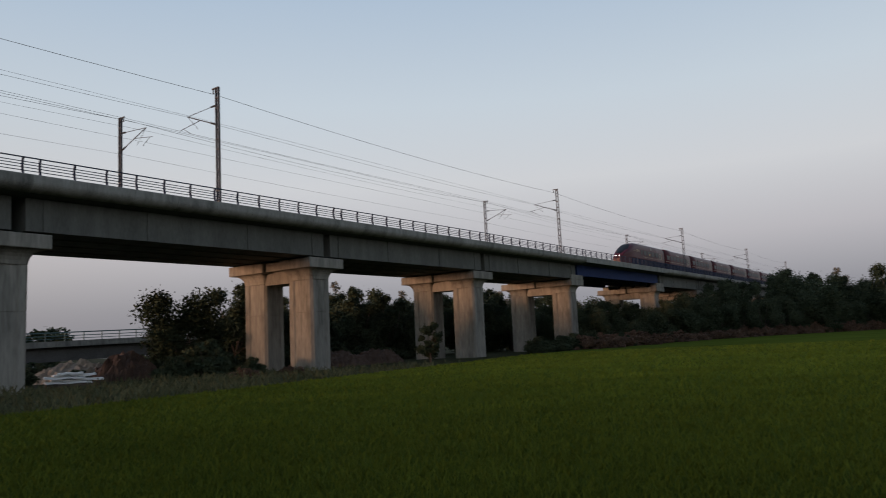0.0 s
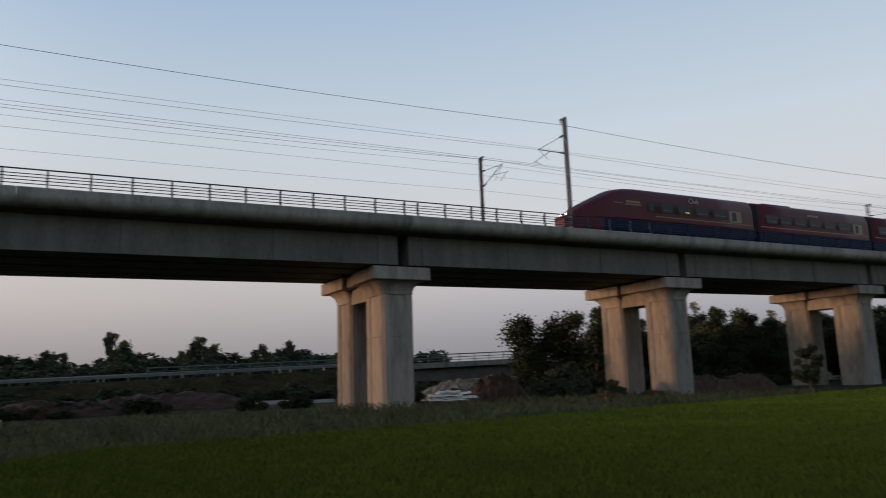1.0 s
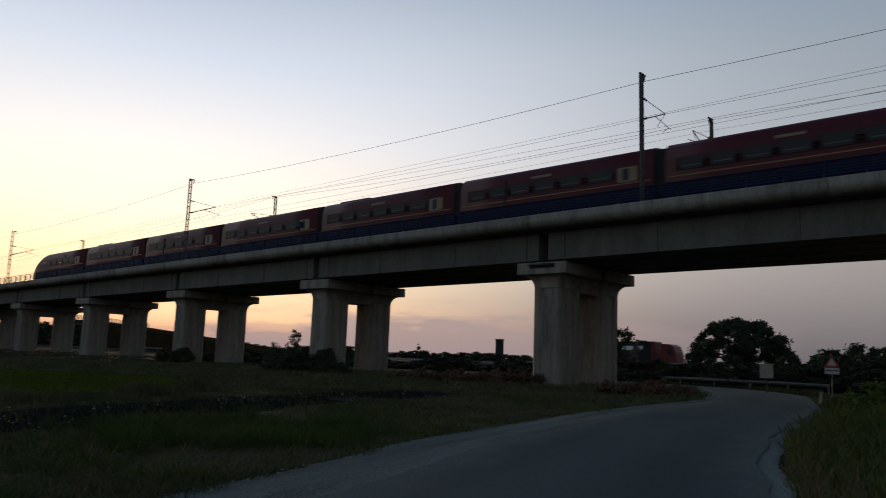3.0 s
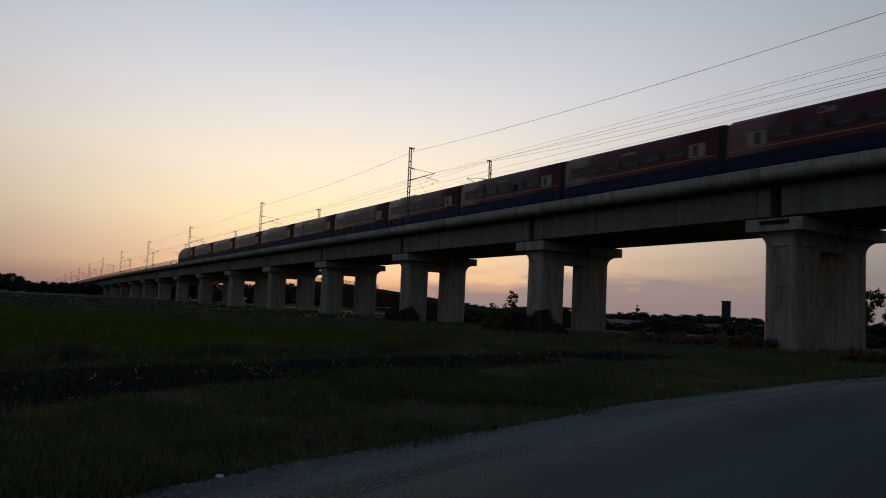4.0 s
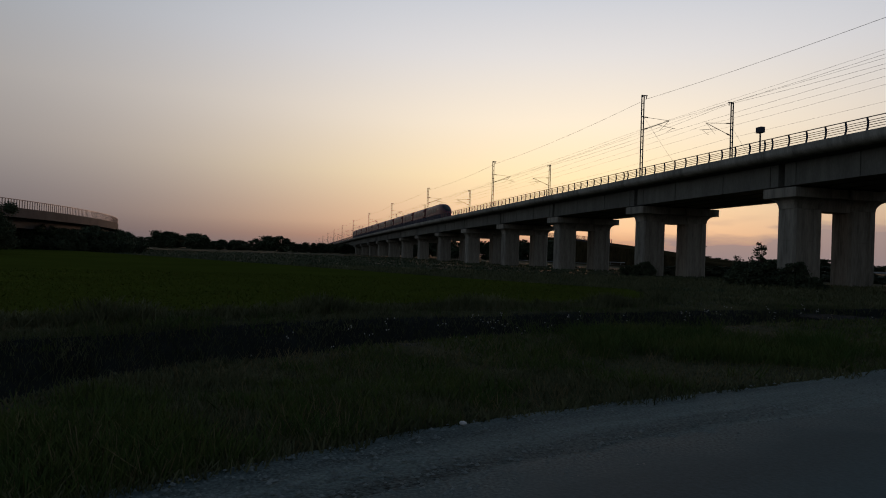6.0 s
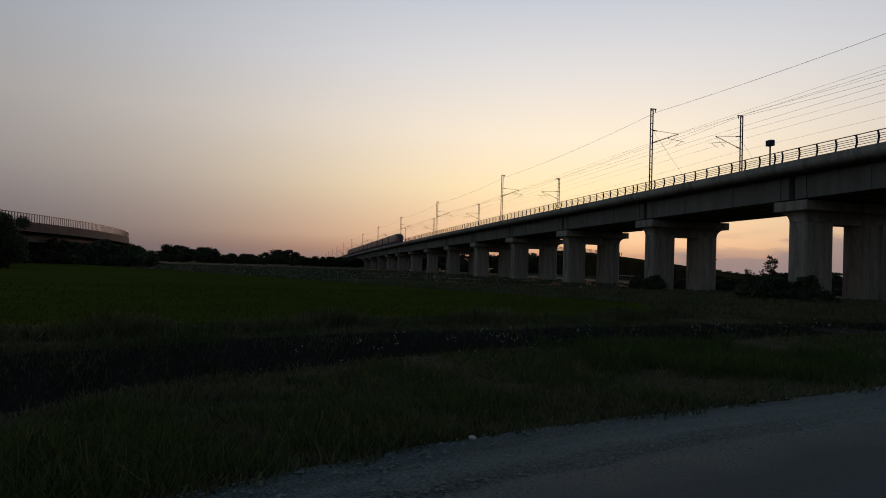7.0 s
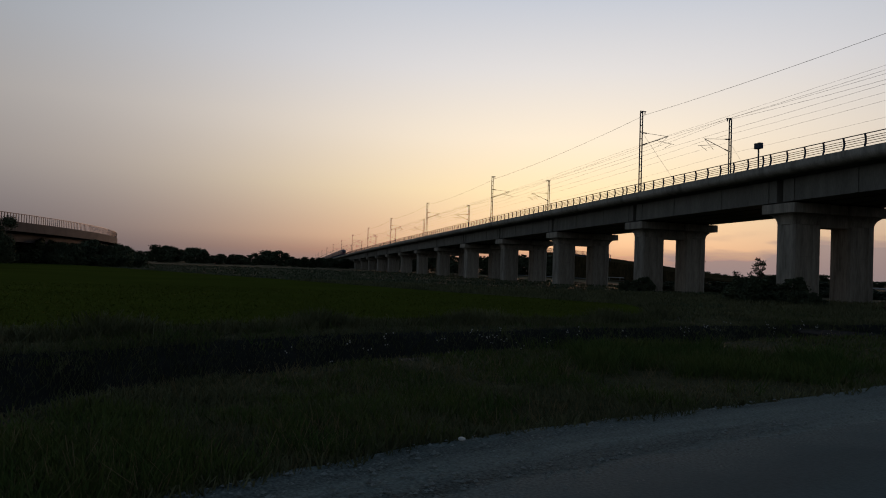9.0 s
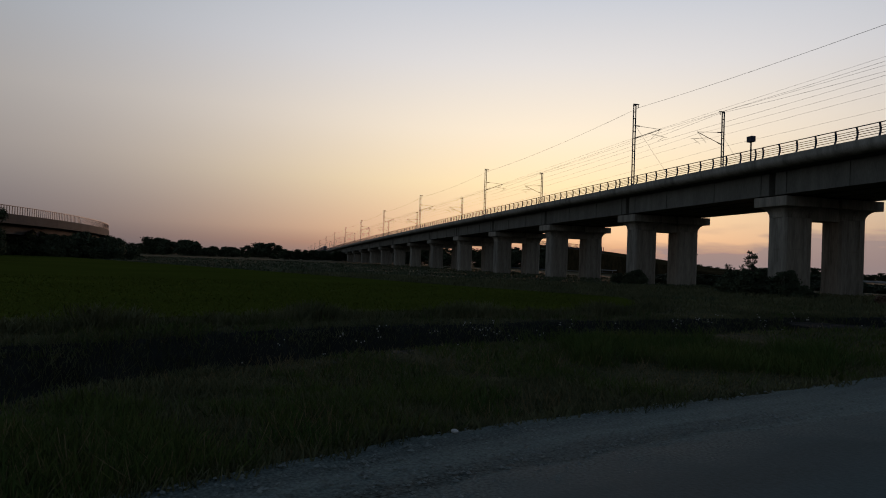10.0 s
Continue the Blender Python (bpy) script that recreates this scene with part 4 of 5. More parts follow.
def dome_tree(seed, h, w, low, label, m):
    """A broad tree: a short trunk, spreading limbs and an umbrella of foliage with gaps."""
    r = random.Random(seed)
    t = thing("tree", m, label, "tree", "trees")
    b = bmesh.new()
    rod(b, (0, 0, -0.3), (0.15, 0, h * 0.3), 0.34, 0.24, 8)
    clumps = []
    for i in range(84):
        a, q = i * 2.4, math.sqrt((i + 0.5) / 84)
        roof = low + (h - low) * math.sqrt(max(0.0, 1 - q * q)) * r.uniform(0.86, 1.0)
        rad = w * r.uniform(0.025, 0.075)
        z = roof - rad * 0.7 if i % 3 else low + (roof - low) * r.uniform(0.1, 0.6)
        p = (q * w / 2 * 0.92 * math.cos(a), q * w / 2 * 0.92 * math.sin(a), max(z, low + r.uniform(-0.6, 0.9)))
        clumps.append((*p, rad, 0.75))
        if i % 2:
            k = Vector((p[0] * 0.45, p[1] * 0.45, h * 0.3 + (p[2] - h * 0.3) * 0.55))
            rod(b, (0.15, 0, h * r.uniform(0.22, 0.3)), k, 0.12, 0.07, 5)
            rod(b, k, p, 0.07, 0.02, 5)
    part("trunk", b, BARK, t)
    part("crown", leaf_mesh(seed, clumps, 34000, 0.14, LEAF, 0.1), None, t)
    return t


dome_tree(1, 8.4, 12.4, 2.4, "broad round-crowned dark tree beyond the lane", at(20.1, 100))
bush_tree = tree(2, 7.0, 8.4, "dense dark bushy tree behind the viaduct", LEAF, 24000, 0.12, 0.95, 0.06, at(-36.4, 70), hollow=0.15)
ash = tree(3, 8.6, 7.6, "tall dark leafy tree behind the viaduct", LEAF, 19000, 0.125, 0.95, 0.12, at(-39.9, 80), hollow=0.15)
far_tree = tree(7, 9.0, 9.0, "distant dark leafy tree", LEAF, 3600, 0.36, 0.95, 0.06, at(-20.5, 190), hollow=0.1)
far_bush = tree(8, 9.0, 11.0, "distant dark bushy tree", LEAF, 3600, 0.38, 0.9, 0.03, at(-23.0, 185), hollow=0.1)
poplar = tree(4, 12.0, 5.0, "thin pale half-bare tree behind the viaduct", LEAF_PALE, 2200, 0.16, 1.3, 0.2, at(-46.7, 118), hollow=0.1)
for yaw, d, s in ((-43.0, 95, 1.0), (-49.0, 92, 0.95), (-51.5, 96, 1.0), (-53.0, 110, 1.05), (-57.5, 115, 1.05), (-60.5, 120, 1.1), (-62.5, 130, 0.9), (-65.0, 150, 0.9)):
    place(ash if R.random() < 0.6 else bush_tree, yaw, d, s, s * R.uniform(0.85, 1.0), R.uniform(0, 360))
for yaw, d, s in ((-45.7, 120, 0.9), (-52.3, 125, 0.9), (-59.0, 130, 0.85), (-60.2, 140, 0.9), (-83.7, 215, 1.35)):
    place(poplar, yaw, d, s, s, R.uniform(0, 360))
for yaw, s in ((-69.4, 0.55), (-70.6, 0.75), (-71.8, 0.62), (-72.9, 0.8), (-74.2, 0.7), (-75.6, 0.78), (-77.0, 0.7), (-78.4, 0.7), (-79.6, 0.66), (-80.9, 0.95), (-81.6, 1.0), (-82.8, 0.66), (-83.8, 0.64), (-84.8, 0.68), (-86.2, 0.86), (-87.6, 0.88), (-89.2, 0.88), (-91.0, 0.9)):
    d = field_edge(yaw) + R.uniform(3, 8)
    k = s * d / 125 * 1.05
    place(bush_tree if R.random() < 0.6 else ash, yaw, d, k, k * R.uniform(0.85, 1.05), R.uniform(0, 360))
# the closed wood behind them, rising away from the viaduct
y0 = -66.5
while y0 > -93:
    d = field_edge(max(y0, -84)) + R.uniform(8, 16)
    el = float(np.interp(-y0, [66, 72.3, 73.2, 79.6, 80.4, 81.6, 82.3, 84.4, 85.6, 93], [2.0, 2.0, 3.0, 2.9, 3.6, 3.7, 2.8, 2.8, 3.3, 3.4])) * R.uniform(0.9, 1.06)
    h = d * math.tan(radians(el)) + 1.8
    place(bush_tree if R.random() < 0.55 else ash, y0, d, h / 7.0 * R.uniform(0.75, 1.0), h / 7.6, R.uniform(0, 360))
    y0 -= R.uniform(0.9, 1.4)
# a dense dark belt behind the piers
y0 = -41.0
while y0 > -69:
    d = 62 / math.cos(radians(y0)) + R.uniform(0, 14)
    h = (d * math.tan(radians(R.uniform(2.6, 3.9))) + 1.7) * (1.0 if y0 > -60 else 0.8)
    place(bush_tree if R.random() < 0.6 else ash, y0, d, h / 7.0 * R.uniform(0.9, 1.2), h / 7.6, R.uniform(0, 360))
    y0 -= R.uniform(1.1, 1.7)
# the wood beyond the motorway
y0 = 14.5
while y0 > -28:
    d = R.uniform(165, 215)
    el = 1.42 if y0 > 3 else 2.0
    s = (d * math.tan(radians(el * R.uniform(0.85, 1.3))) + 1.8) / 9.0
    place(R.choice((far_tree, far_bush)), y0, d, s * R.uniform(1.0, 1.4), s, R.uniform(0, 360))
    y0 -= R.uniform(0.8, 1.5)
for yaw, h in ((-5.3, 14.4), (-11.0, 13.2), (-9.8, 12.0), (-1.5, 10.0), (-16.6, 12.0), (-15.2, 11.4)):
    s = h / 9.0
    place(far_tree, yaw, 190, s * 0.62, s, R.uniform(0, 360))
y0 = 15.0
while y0 > -22:
    d = R.uniform(140, 158)
    s = (d * math.tan(radians(1.05 if y0 > 2 else 1.5)) + 1.6) / 9.0 * R.uniform(0.8, 1.1)
    place(far_bush, y0, d, s * R.uniform(1.5, 2.0), s, R.uniform(0, 360))
    y0 -= R.uniform(1.1, 1.7)
y0 = 78.0
while y0 > 66:
    d = R.uniform(290, 330)
    s = (d * math.tan(radians(1.15)) + 1.6) / 9.0 * R.uniform(0.8, 1.1)
    place(R.choice((far_bush, far_tree)), y0, d, s * 1.7, s, R.uniform(0, 360))
    y0 -= R.uniform(0.9, 1.3)
# low trees round the lane's end and along the far fields
for yaw, d, h in ((15.2, 120, 3.2), (13.5, 115, 3.4), (11.5, 120, 3.4), (9.8, 118, 3.6), (8.0, 120, 3.2), (6.2, 118, 3.3), (24.3, 130, 3.0), (26.0, 135, 3.0), (4.3, 116, 3.2), (2.4, 118, 3.0), (-3.4, 112, 3.1), (-0.6, 116, 3.1)):
    place(far_bush, yaw, d, h / 9.0 * 1.5, h / 9.0, R.uniform(0, 360))
tree(6, 6.0, 5.0, "spindly half-bare tree beside the motorway", LEAF, 2600, 0.16, 1.0, 0.25, at(28.9, 92), hollow=0.1)
place(poplar, 27.3, 95, 0.4, 0.4, 20)
y0 = 98.5
while y0 > 78:
    d = R.uniform(330, 460)
    s = (d * math.tan(radians(0.45 + 0.5 * (1 if 93.5 < y0 < 96.5 or 88 < y0 < 89.3 else 0) * R.uniform(0.6, 1))) + 1.8) / 9.0
    place(R.choice((far_tree, far_bush)), y0, d, s * R.uniform(1.3, 1.9), s, R.uniform(0, 360))
    y0 -= R.uniform(0.3, 0.55)
for yaw, d, s in ((106.6, 88, 0.66), (107.8, 86, 0.7), (109.4, 90, 0.6), (105.0, 150, 0.5), (103.2, 150, 0.55), (101.2, 158, 0.5), (99.2, 165, 0.5)):
    place(ash if s > 0.6 else bush_tree, yaw, d, s, s, R.uniform(0, 360))
# hedges behind the lane's end
elder = shrub(21, 3.0, 3.6, "dark shrub growing at the foot of a pier", LEAF, 9000, 0.12, at(-38.0, 58), hollow=0.05)
place(elder, 52.4, 62, 1.2, 0.66, 70)
place(elder, 53.0, 61, 0.9, 0.72, 190)
y0 = 31.0
while y0 > 7:
    place(elder, y0, R.uniform(71, 80), R.uniform(1.0, 1.5), R.uniform(0.66, 0.9), R.uniform(0, 360))
    if y0 < 17:
        place(elder, y0, R.uniform(78, 86), R.uniform(1.0, 1.4), R.uniform(0.9, 1.25), R.uniform(0, 360))
    y0 -= R.uniform(0.7, 1.2)
y0 = 60.0
while y0 > 31:
    place(elder, y0, R.uniform(98, 125), R.uniform(1.2, 2.2), R.uniform(0.3, 0.7), R.uniform(0, 360))
    y0 -= R.uniform(0.6, 1.1)
# far scrub on the sunset horizon
y0 = 62.0
while y0 > 25:
    d = R.uniform(300, 420)
    s = (d * math.tan(radians(R.uniform(0.2, 0.5))) + 1.6) / 9.0
    place(R.choice((far_tree, far_bush)), y0, d, s * 2.4, s, R.uniform(0, 360))
    y0 -= R.uniform(0.4, 0.9)

# shrubs at the piers and on the bank
for yaw, d, s in ((50.3, 60, 0.75), (54.0, 63, 0.8), (49.2, 58, 0.45), (60.5, 85, 0.75), (61.8, 88, 0.5), (-57.0, 86, 0.6), (-62.5, 92, 0.9), (-64.5, 96, 0.8), (-66.5, 100, 0.85), (-68.5, 104, 0.9), (-35.5, 57, 0.7), (-41.0, 62, 0.5), (33.0, 100, 0.9), (41.5, 90, 0.6)):
    place(elder, yaw, d, s, s * R.uniform(0.8, 1.1), R.uniform(0, 360))
for i in range(34):
    place(elder, 14 - i * 1.25, R.uniform(78, 92), R.uniform(0.7, 1.3), R.uniform(0.35, 0.75), R.uniform(0, 360))
for i in range(18):
    place(elder, 108 - i * 0.55, R.uniform(140, 150), R.uniform(1.2, 1.9), R.uniform(1.3, 1.9), R.uniform(0, 360))
for i in range(26):
    x = 46 + i * 3.4
    q = pose(x, 40.2 + R.uniform(-0.8, 0.8) if x > 78 else 56.5 + R.uniform(-1, 2), -0.25, 0, 0, R.uniform(0, 360))
    k = R.uniform(0.5, 0.95)
    copy_thing(elder, q @ Matrix.Diagonal((k * 1.3, k * 1.3, k * R.uniform(0.7, 1.0), 1)))
for i in range(14):
    q = pose(14 + i * 4.2, 55.5 + R.uniform(-1, 2), -0.25, 0, 0, R.uniform(0, 360))
    k = R.uniform(0.35, 0.6)
    copy_thing(elder, q @ Matrix.Diagonal((k * 1.4, k * 1.4, k, 1)))
for i in range(20):
    place(elder, 9 - i * 0.85, R.uniform(58, 63), R.uniform(0.6, 1.1), R.uniform(0.22, 0.42), R.uniform(0, 360))
sapling = tree(24, 3.8, 2.0, "thin ragged sapling with sparse leaves", LEAF, 260, 0.1, 0.8, 0.42, at(52.7, 62.5), hollow=0.1)
place(sapling, 54.1, 64, 0.7, 0.7, 50)
tree(26, 5.0, 1.5, "small dark column-shaped tree on the horizon", LEAF, 1600, 0.14, 1.2, 0.05, at(43.5, 200), hollow=0.05)
tree(25, 3.8, 2.8, "young tree with drooping leafy fronds in front of a pier", LEAF, 2800, 0.13, 0.7, 0.2, at(-54.3, 72), hollow=0.1)
dry = shrub(22, 1.5, 3.4, "low reddish-brown dry shrub at the field's edge", LEAF_DRY, 7000, 0.085, at(-70.5, 108), group="dry shrubs")
for i in range(44):
    yaw = -66 - i * 0.57
    place(dry, yaw, field_edge(yaw) + R.uniform(-2, 2), R.uniform(1.2, 2.0), R.uniform(1.3, 2.1), R.uniform(0, 360), -0.25)
for yaw, d, s in ((26.5, 42, 0.8), (28.8, 44, 0.7), (24.5, 45, 0.65), (40.5, 52, 0.85), (37.5, 55, 0.9), (43.5, 54, 0.8), (36.0, 53, 1.0), (25.6, 47, 0.8), (-40.5, 55, 0.6), (-44.0, 57, 0.55)):
    place(dry, yaw, d, s, s, R.uniform(0, 360), -0.25)
shrub(23, 1.7, 2.2, "leafy light green shrub beside the lane", LEAF_FRESH, 3000, 0.11, at(12.1, 41), group="")

# soil heaps, rubble and a wrapped stack under the viaduct
def heap(name, x, y, w, d, h, mat, seed, label):
    r = np.random.RandomState(seed)
    n = 26
    u = np.linspace(-1, 1, n)
    X, Y = np.meshgrid(u, u, indexing="ij")
    q = np.clip(1 - (X ** 2 + Y ** 2), 0, 1)
    Z = h * q ** 0.8 * (1 + 0.3 * waves(X * 5, Y * 5, seed, 4)) + 0.10 * h * r.randn(n, n) * (q > 0)
    v = np.stack([X * w / 2, Y * d / 2, np.where(q > 0, np.maximum(Z, 0), -0.3)], -1).reshape(-1, 3)
    i = (np.arange(n - 1)[:, None] * n + np.arange(n - 1)[None, :]).reshape(-1)
    me = bpy.data.meshes.new(name)
    me.from_pydata(v.tolist(), [], np.stack([i, i + n, i + n + 1, i + 1], 1).tolist())
    me.materials.append(mat)
    o = new(name, me)
    o.location = (x, y, -0.22)
    return tagged(o, label, name.replace("_", " "))


heap("soil_mound", *polar(-8.5, 66), 15, 7, 1.35, SOIL, 3, "long low heap of dark reddish soil")
heap("soil_mound", *polar(-1.5, 60), 11, 6, 1.1, SOIL, 4, "low heap of dark reddish soil grown with weeds")
heap("rubble_mound", *polar(-29.6, 68), 8.5, 5, 1.5, RUBBLE, 5, "pale heap of broken rubble")
heap("soil_mound", *polar(-32.6, 66), 6, 5, 1.9, SOIL, 6, "reddish-brown heap of loose soil")
heap("soil_mound", *polar(-47, 72), 9, 5, 1.4, SOIL, 7, "reddish-brown heap of loose soil")
heap("soil_mound", *polar(-50, 78), 8, 5, 1.3, SOIL, 8, "reddish-brown heap of loose soil")
heap("gravel_patch", *polar(-16.5, 74), 24, 6, 0.3, DUST, 9, "pale strip of gravel on the ground")
x, y = polar(-29.2, 56)
p = thing("wrapped_stack", pose(x, y, -0.2, 0, 0, -22), "low stack of slabs under white plastic sheeting", "stack")
rs = random.Random(17)
for j, (e0, e1, y0, y1, z) in enumerate(((-1.7, 1.0, -0.9, 0.8, 0.25), (-1.3, 1.75, -0.7, 0.9, 0.40), (-1.75, 0.6, -0.95, 0.5, 0.56), (-1.2, 1.3, -0.5, 0.9, 0.70), (-1.0, 0.5, -0.8, 0.3, 0.82))):
    b = bmesh.new()
    rings = []
    for i in range(9):
        e, w = e0 + (e1 - e0) * i / 8, rs.uniform(-0.05, 0.05)
        lift = z + 0.03 * math.sin(i * 1.3 + j)
        rings.append([(e, y0 + w, lift), (e, y1 + w, lift), (e, y1 + w - 0.03, lift + 0.11), (e, (y0 + y1) / 2, lift + 0.13 + rs.uniform(0, 0.04)), (e, y0 + w + 0.03, lift + 0.11)])
    loft(b, rings)
    part("sheeted_slab", b, WHITE, p)
b = bmesh.new()
box(b, -1.6, 1.5, -0.9, 0.9, 0.0, 0.25)
part("pallet", b, BARK, p)

# ---- the motorway behind ----
LORRY_Y, SLOPE = 100.0, math.degrees(math.atan(0.026))


def highway(x):
    return max(0.15, 2.3 + 0.026 * x)


b = bmesh.new()
rings = []
for x in list(range(-420, 46, 12)):
    z = highway(x)
    rings.append([(x, 90 - z * 0.8, -0.6), (x, 94, z - 0.05), (x, 114, z - 0.05), (x, 120 + z, -0.6)])
loft(b, rings)
tagged(part("embankment", b, SCRUB), "grassy motorway embankment", "embankment", kind="structure")
b = bmesh.new()
rings = [[(x, 95, highway(x) - 0.06), (x, 95, highway(x)), (x, 113, highway(x)), (x, 113, highway(x) - 0.06)] for x in range(-420, 46, 12)]
loft(b, rings)
tagged(part("motorway", b, ASPHALT), "grey motorway carriageway on an embankment", "road", kind="structure")


def guardrail(y, x0, x1, zf, label, mat, step=4.0, rails=((0.58, 0.80),)):
    g = thing("guardrail", pose(0, 0, 0), label, "guardrail", "guardrails of the motorway")
    for z0, z1 in rails:
        b = bmesh.new()
        rings = []
        n = max(2, int((x1 - x0) / 12))
        for i in range(n + 1):
            x = x0 + (x1 - x0) * i / n
            z = zf(x)
            rings.append([(x, y - 0.04, z + z0), (x, y - 0.08, z + (z0 + z1) / 2), (x, y - 0.04, z + z1), (x, y, z + z1), (x, y, z + z0)])
        loft(b, rings)
        part("beam", b, mat, g)
    x = x0
    while x < x1:
        b = bmesh.new()
        box(b, x - 0.05, x + 0.05, y + 0.002, y + 0.1, zf(x) - 0.4, zf(x) + rails[-1][1])
        part("post", b, mat, g)
        x += step


guardrail(95.4, -200, 46, highway, "pale zinc motorway guardrail on posts", BARRIER, 6.0)
guardrail(103.8, -200, 46, highway, "pale zinc motorway guardrail on posts", BARRIER, 8.0)
guardrail(112.5, -200, 46, highway, "pale zinc motorway guardrail on posts", BARRIER, 8.0)
guardrail(94.6, 12, 46, highway, "teal noise barrier rail above the guardrail", TEAL, 4.0, ((0.9, 0.97), (1.25, 1.42)))
# the overbridge
o = thing("overbridge", pose(0, 0, 0), "concrete motorway overbridge with a teal railing", "bridge")
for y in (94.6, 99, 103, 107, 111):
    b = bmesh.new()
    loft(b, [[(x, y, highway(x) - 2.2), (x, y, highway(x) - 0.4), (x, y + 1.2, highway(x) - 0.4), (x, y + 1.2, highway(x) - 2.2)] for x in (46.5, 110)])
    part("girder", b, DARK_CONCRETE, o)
b = bmesh.new()
loft(b, [[(x, 93.8, highway(x) - 0.39), (x, 93.8, highway(x) + 0.35), (x, 94.2, highway(x) + 0.35), (x, 94.2, highway(x)), (x, 114, highway(x)), (x, 114, highway(x) - 0.39)] for x in (46.2, 110)])
part("deck", b, CONCRETE, o)
b = bmesh.new()
box(b, 44.5, 47.5, 93, 115, -0.6, highway(46) - 2.21)
part("abutment", b, CONCRETE, o)
for z0, z1 in ((0.6, 0.68), (0.95, 1.05), (1.35, 1.5)):
    b = bmesh.new()
    loft(b, [[(x, 93.95, highway(x) + z0), (x, 93.95, highway(x) + z1), (x, 94.03, highway(x) + z1), (x, 94.03, highway(x) + z0)] for x in (46.2, 110)])
    part("rail_bar", b, TEAL, o)
for i in range(26):
    x = 46.4 + i * 2.5
    b = bmesh.new()
    box(b, x - 0.05, x + 0.05, 94.04, 94.14, highway(x) + 0.352, highway(x) + 1.5)
    part("post", b, TEAL, o)

# ---- the lorry ----
lorry = thing("lorry", pose(-120, LORRY_Y, 0.2), "dark tank lorry with white lettering and a red cab", "lorry")
CAB = material("lorry_red", (0.14, 0.018, 0.018), 0.5, spread=0.08, bump=0)
DARK = material("dark_trailer", (0.024, 0.025, 0.028), 0.75, spread=0.2, spec=0.12)
b = bmesh.new()
box(b, -12.1, -1.32, -1.25, 1.25, 1.05, 3.8)
bmesh.ops.bevel(b, geom=b.edges[:], offset=0.06, segments=1, affect="EDGES")
part("trailer", b, DARK, lorry)
b = bmesh.new()
for i, (x0, x1) in enumerate(((-11.9, -10.6), (-10.45, -9.1), (-8.95, -7.0), (-6.85, -5.4), (-5.2, -4.0), (-3.85, -2.6))):
    box(b, x0, x1, -1.262, -1.252, 2.6 + 0.1 * (i % 2), 3.2)
part("side_lettering", b, WHITE, lorry, "broken row of white unreadable bars")
b = bmesh.new()
loft(b, [[(x, -1.27 * k, 2.5 - 1.4 * k), (x, -1.27 * k, 2.5 + 1.3 * k), (x, 1.27 * k, 2.5 + 1.3 * k), (x, 1.27 * k, 2.5 - 1.4 * k)] for x, k in ((-1.3, 1.0), (-0.95, 1.0), (-0.8, 0.85))])
part("trailer_end", b, CAB, lorry, "red rounded front end of the trailer")
b = bmesh.new()
loft(b, [[(x, -1.2, 0.6), (x, -1.2, z), (x, 1.2, z), (x, 1.2, 0.6)] for x, z in ((0.1, 3.45), (1.3, 3.4), (1.95, 3.1), (2.3, 2.2), (2.35, 1.2))])
part("cab", b, CAB, lorry)
for x in (-10.8, -8.2, -5.6, -3.2):
    b = bmesh.new()
    box(b, x - 0.5, x + 0.5, -0.5, 0.5, 3.804, 3.98)
    bmesh.ops.bevel(b, geom=b.edges[:], offset=0.05, segments=1, affect="EDGES")
    part("hatch", b, DARK, lorry)
b = bmesh.new()
box(b, 1.0, 1.75, -1.21, -1.202, 1.9, 2.7)
part("cab_window", b, GLASS, lorry)
for x in (-11, -9.7, -8.4, -1.0, 1.4):
    b = bmesh.new()
    bmesh.ops.create_cone(b, cap_ends=True, segments=18, radius1=0.5, radius2=0.5, depth=2.4, matrix=pose(x, 0, 0.5, 90))
    part("wheel", b, BLACK, lorry)

# ---- the lane's end ----
g = thing("guardrail", pose(-41, 64.2, -0.05, 0, 0, 2), "low weathered guardrail at the lane's bend", "guardrail")
b = bmesh.new()
loft(b, [[(x, -0.04, 0.45), (x, -0.09, 0.56), (x, -0.04, 0.68 + 0.03 * math.sin(x)), (x, 0, 0.68 + 0.03 * math.sin(x)), (x, 0, 0.45)] for x in range(0, 25, 2)])
part("beam", b, BARRIER, g)
for i in range(9):
    b = bmesh.new()
    box(b, i * 3 - 0.06, i * 3 + 0.06, 0.002, 0.1, -0.2, 0.66)
    part("post", b, BARRIER, g)
p = thing("warning_sign", at(14.4, 47.5, -0.15, 14), "triangular warning sign with a white plate below", "road sign")
b = bmesh.new()
rod(b, (0, 0, -0.2), (0, 0, 2.7), 0.035, sides=8)
part("post", b, GALV, p)
for nm, s, z, mat, y in (("sign_face", 0.37, 2.02, SIGN_RED, -0.05), ("sign_field", 0.235, 2.09, PLATE, -0.056)):
    b = bmesh.new()
    loft(b, [[(-s, yy, z), (s, yy, z), (0, yy, z + s * 1.73)] for yy in (y, y + 0.012)])
    part(nm, b, mat, p, "red triangle" if s > 0.3 else "white inner triangle")
b = bmesh.new()
box(b, -0.36, 0.36, -0.05, -0.038, 1.62, 1.97)
part("plate", b, PLATE, p, "white supplementary plate")
b = bmesh.new()
box(b, -0.32, 0.32, -0.056, -0.051, 1.78, 1.84)
part("plate_bar", b, DARK, p, "dark unreadable line")
p = thing("notice_board", at(18.45, 56, -0.15, 18), "plain pale notice board on a post", "sign")
b = bmesh.new()
rod(b, (0, 0.04, -0.2), (0, 0.04, 2.0), 0.035, sides=8)
part("post", b, GALV, p)
b = bmesh.new()
box(b, -0.42, 0.42, -0.02, 0.0, 1.15, 2.1)
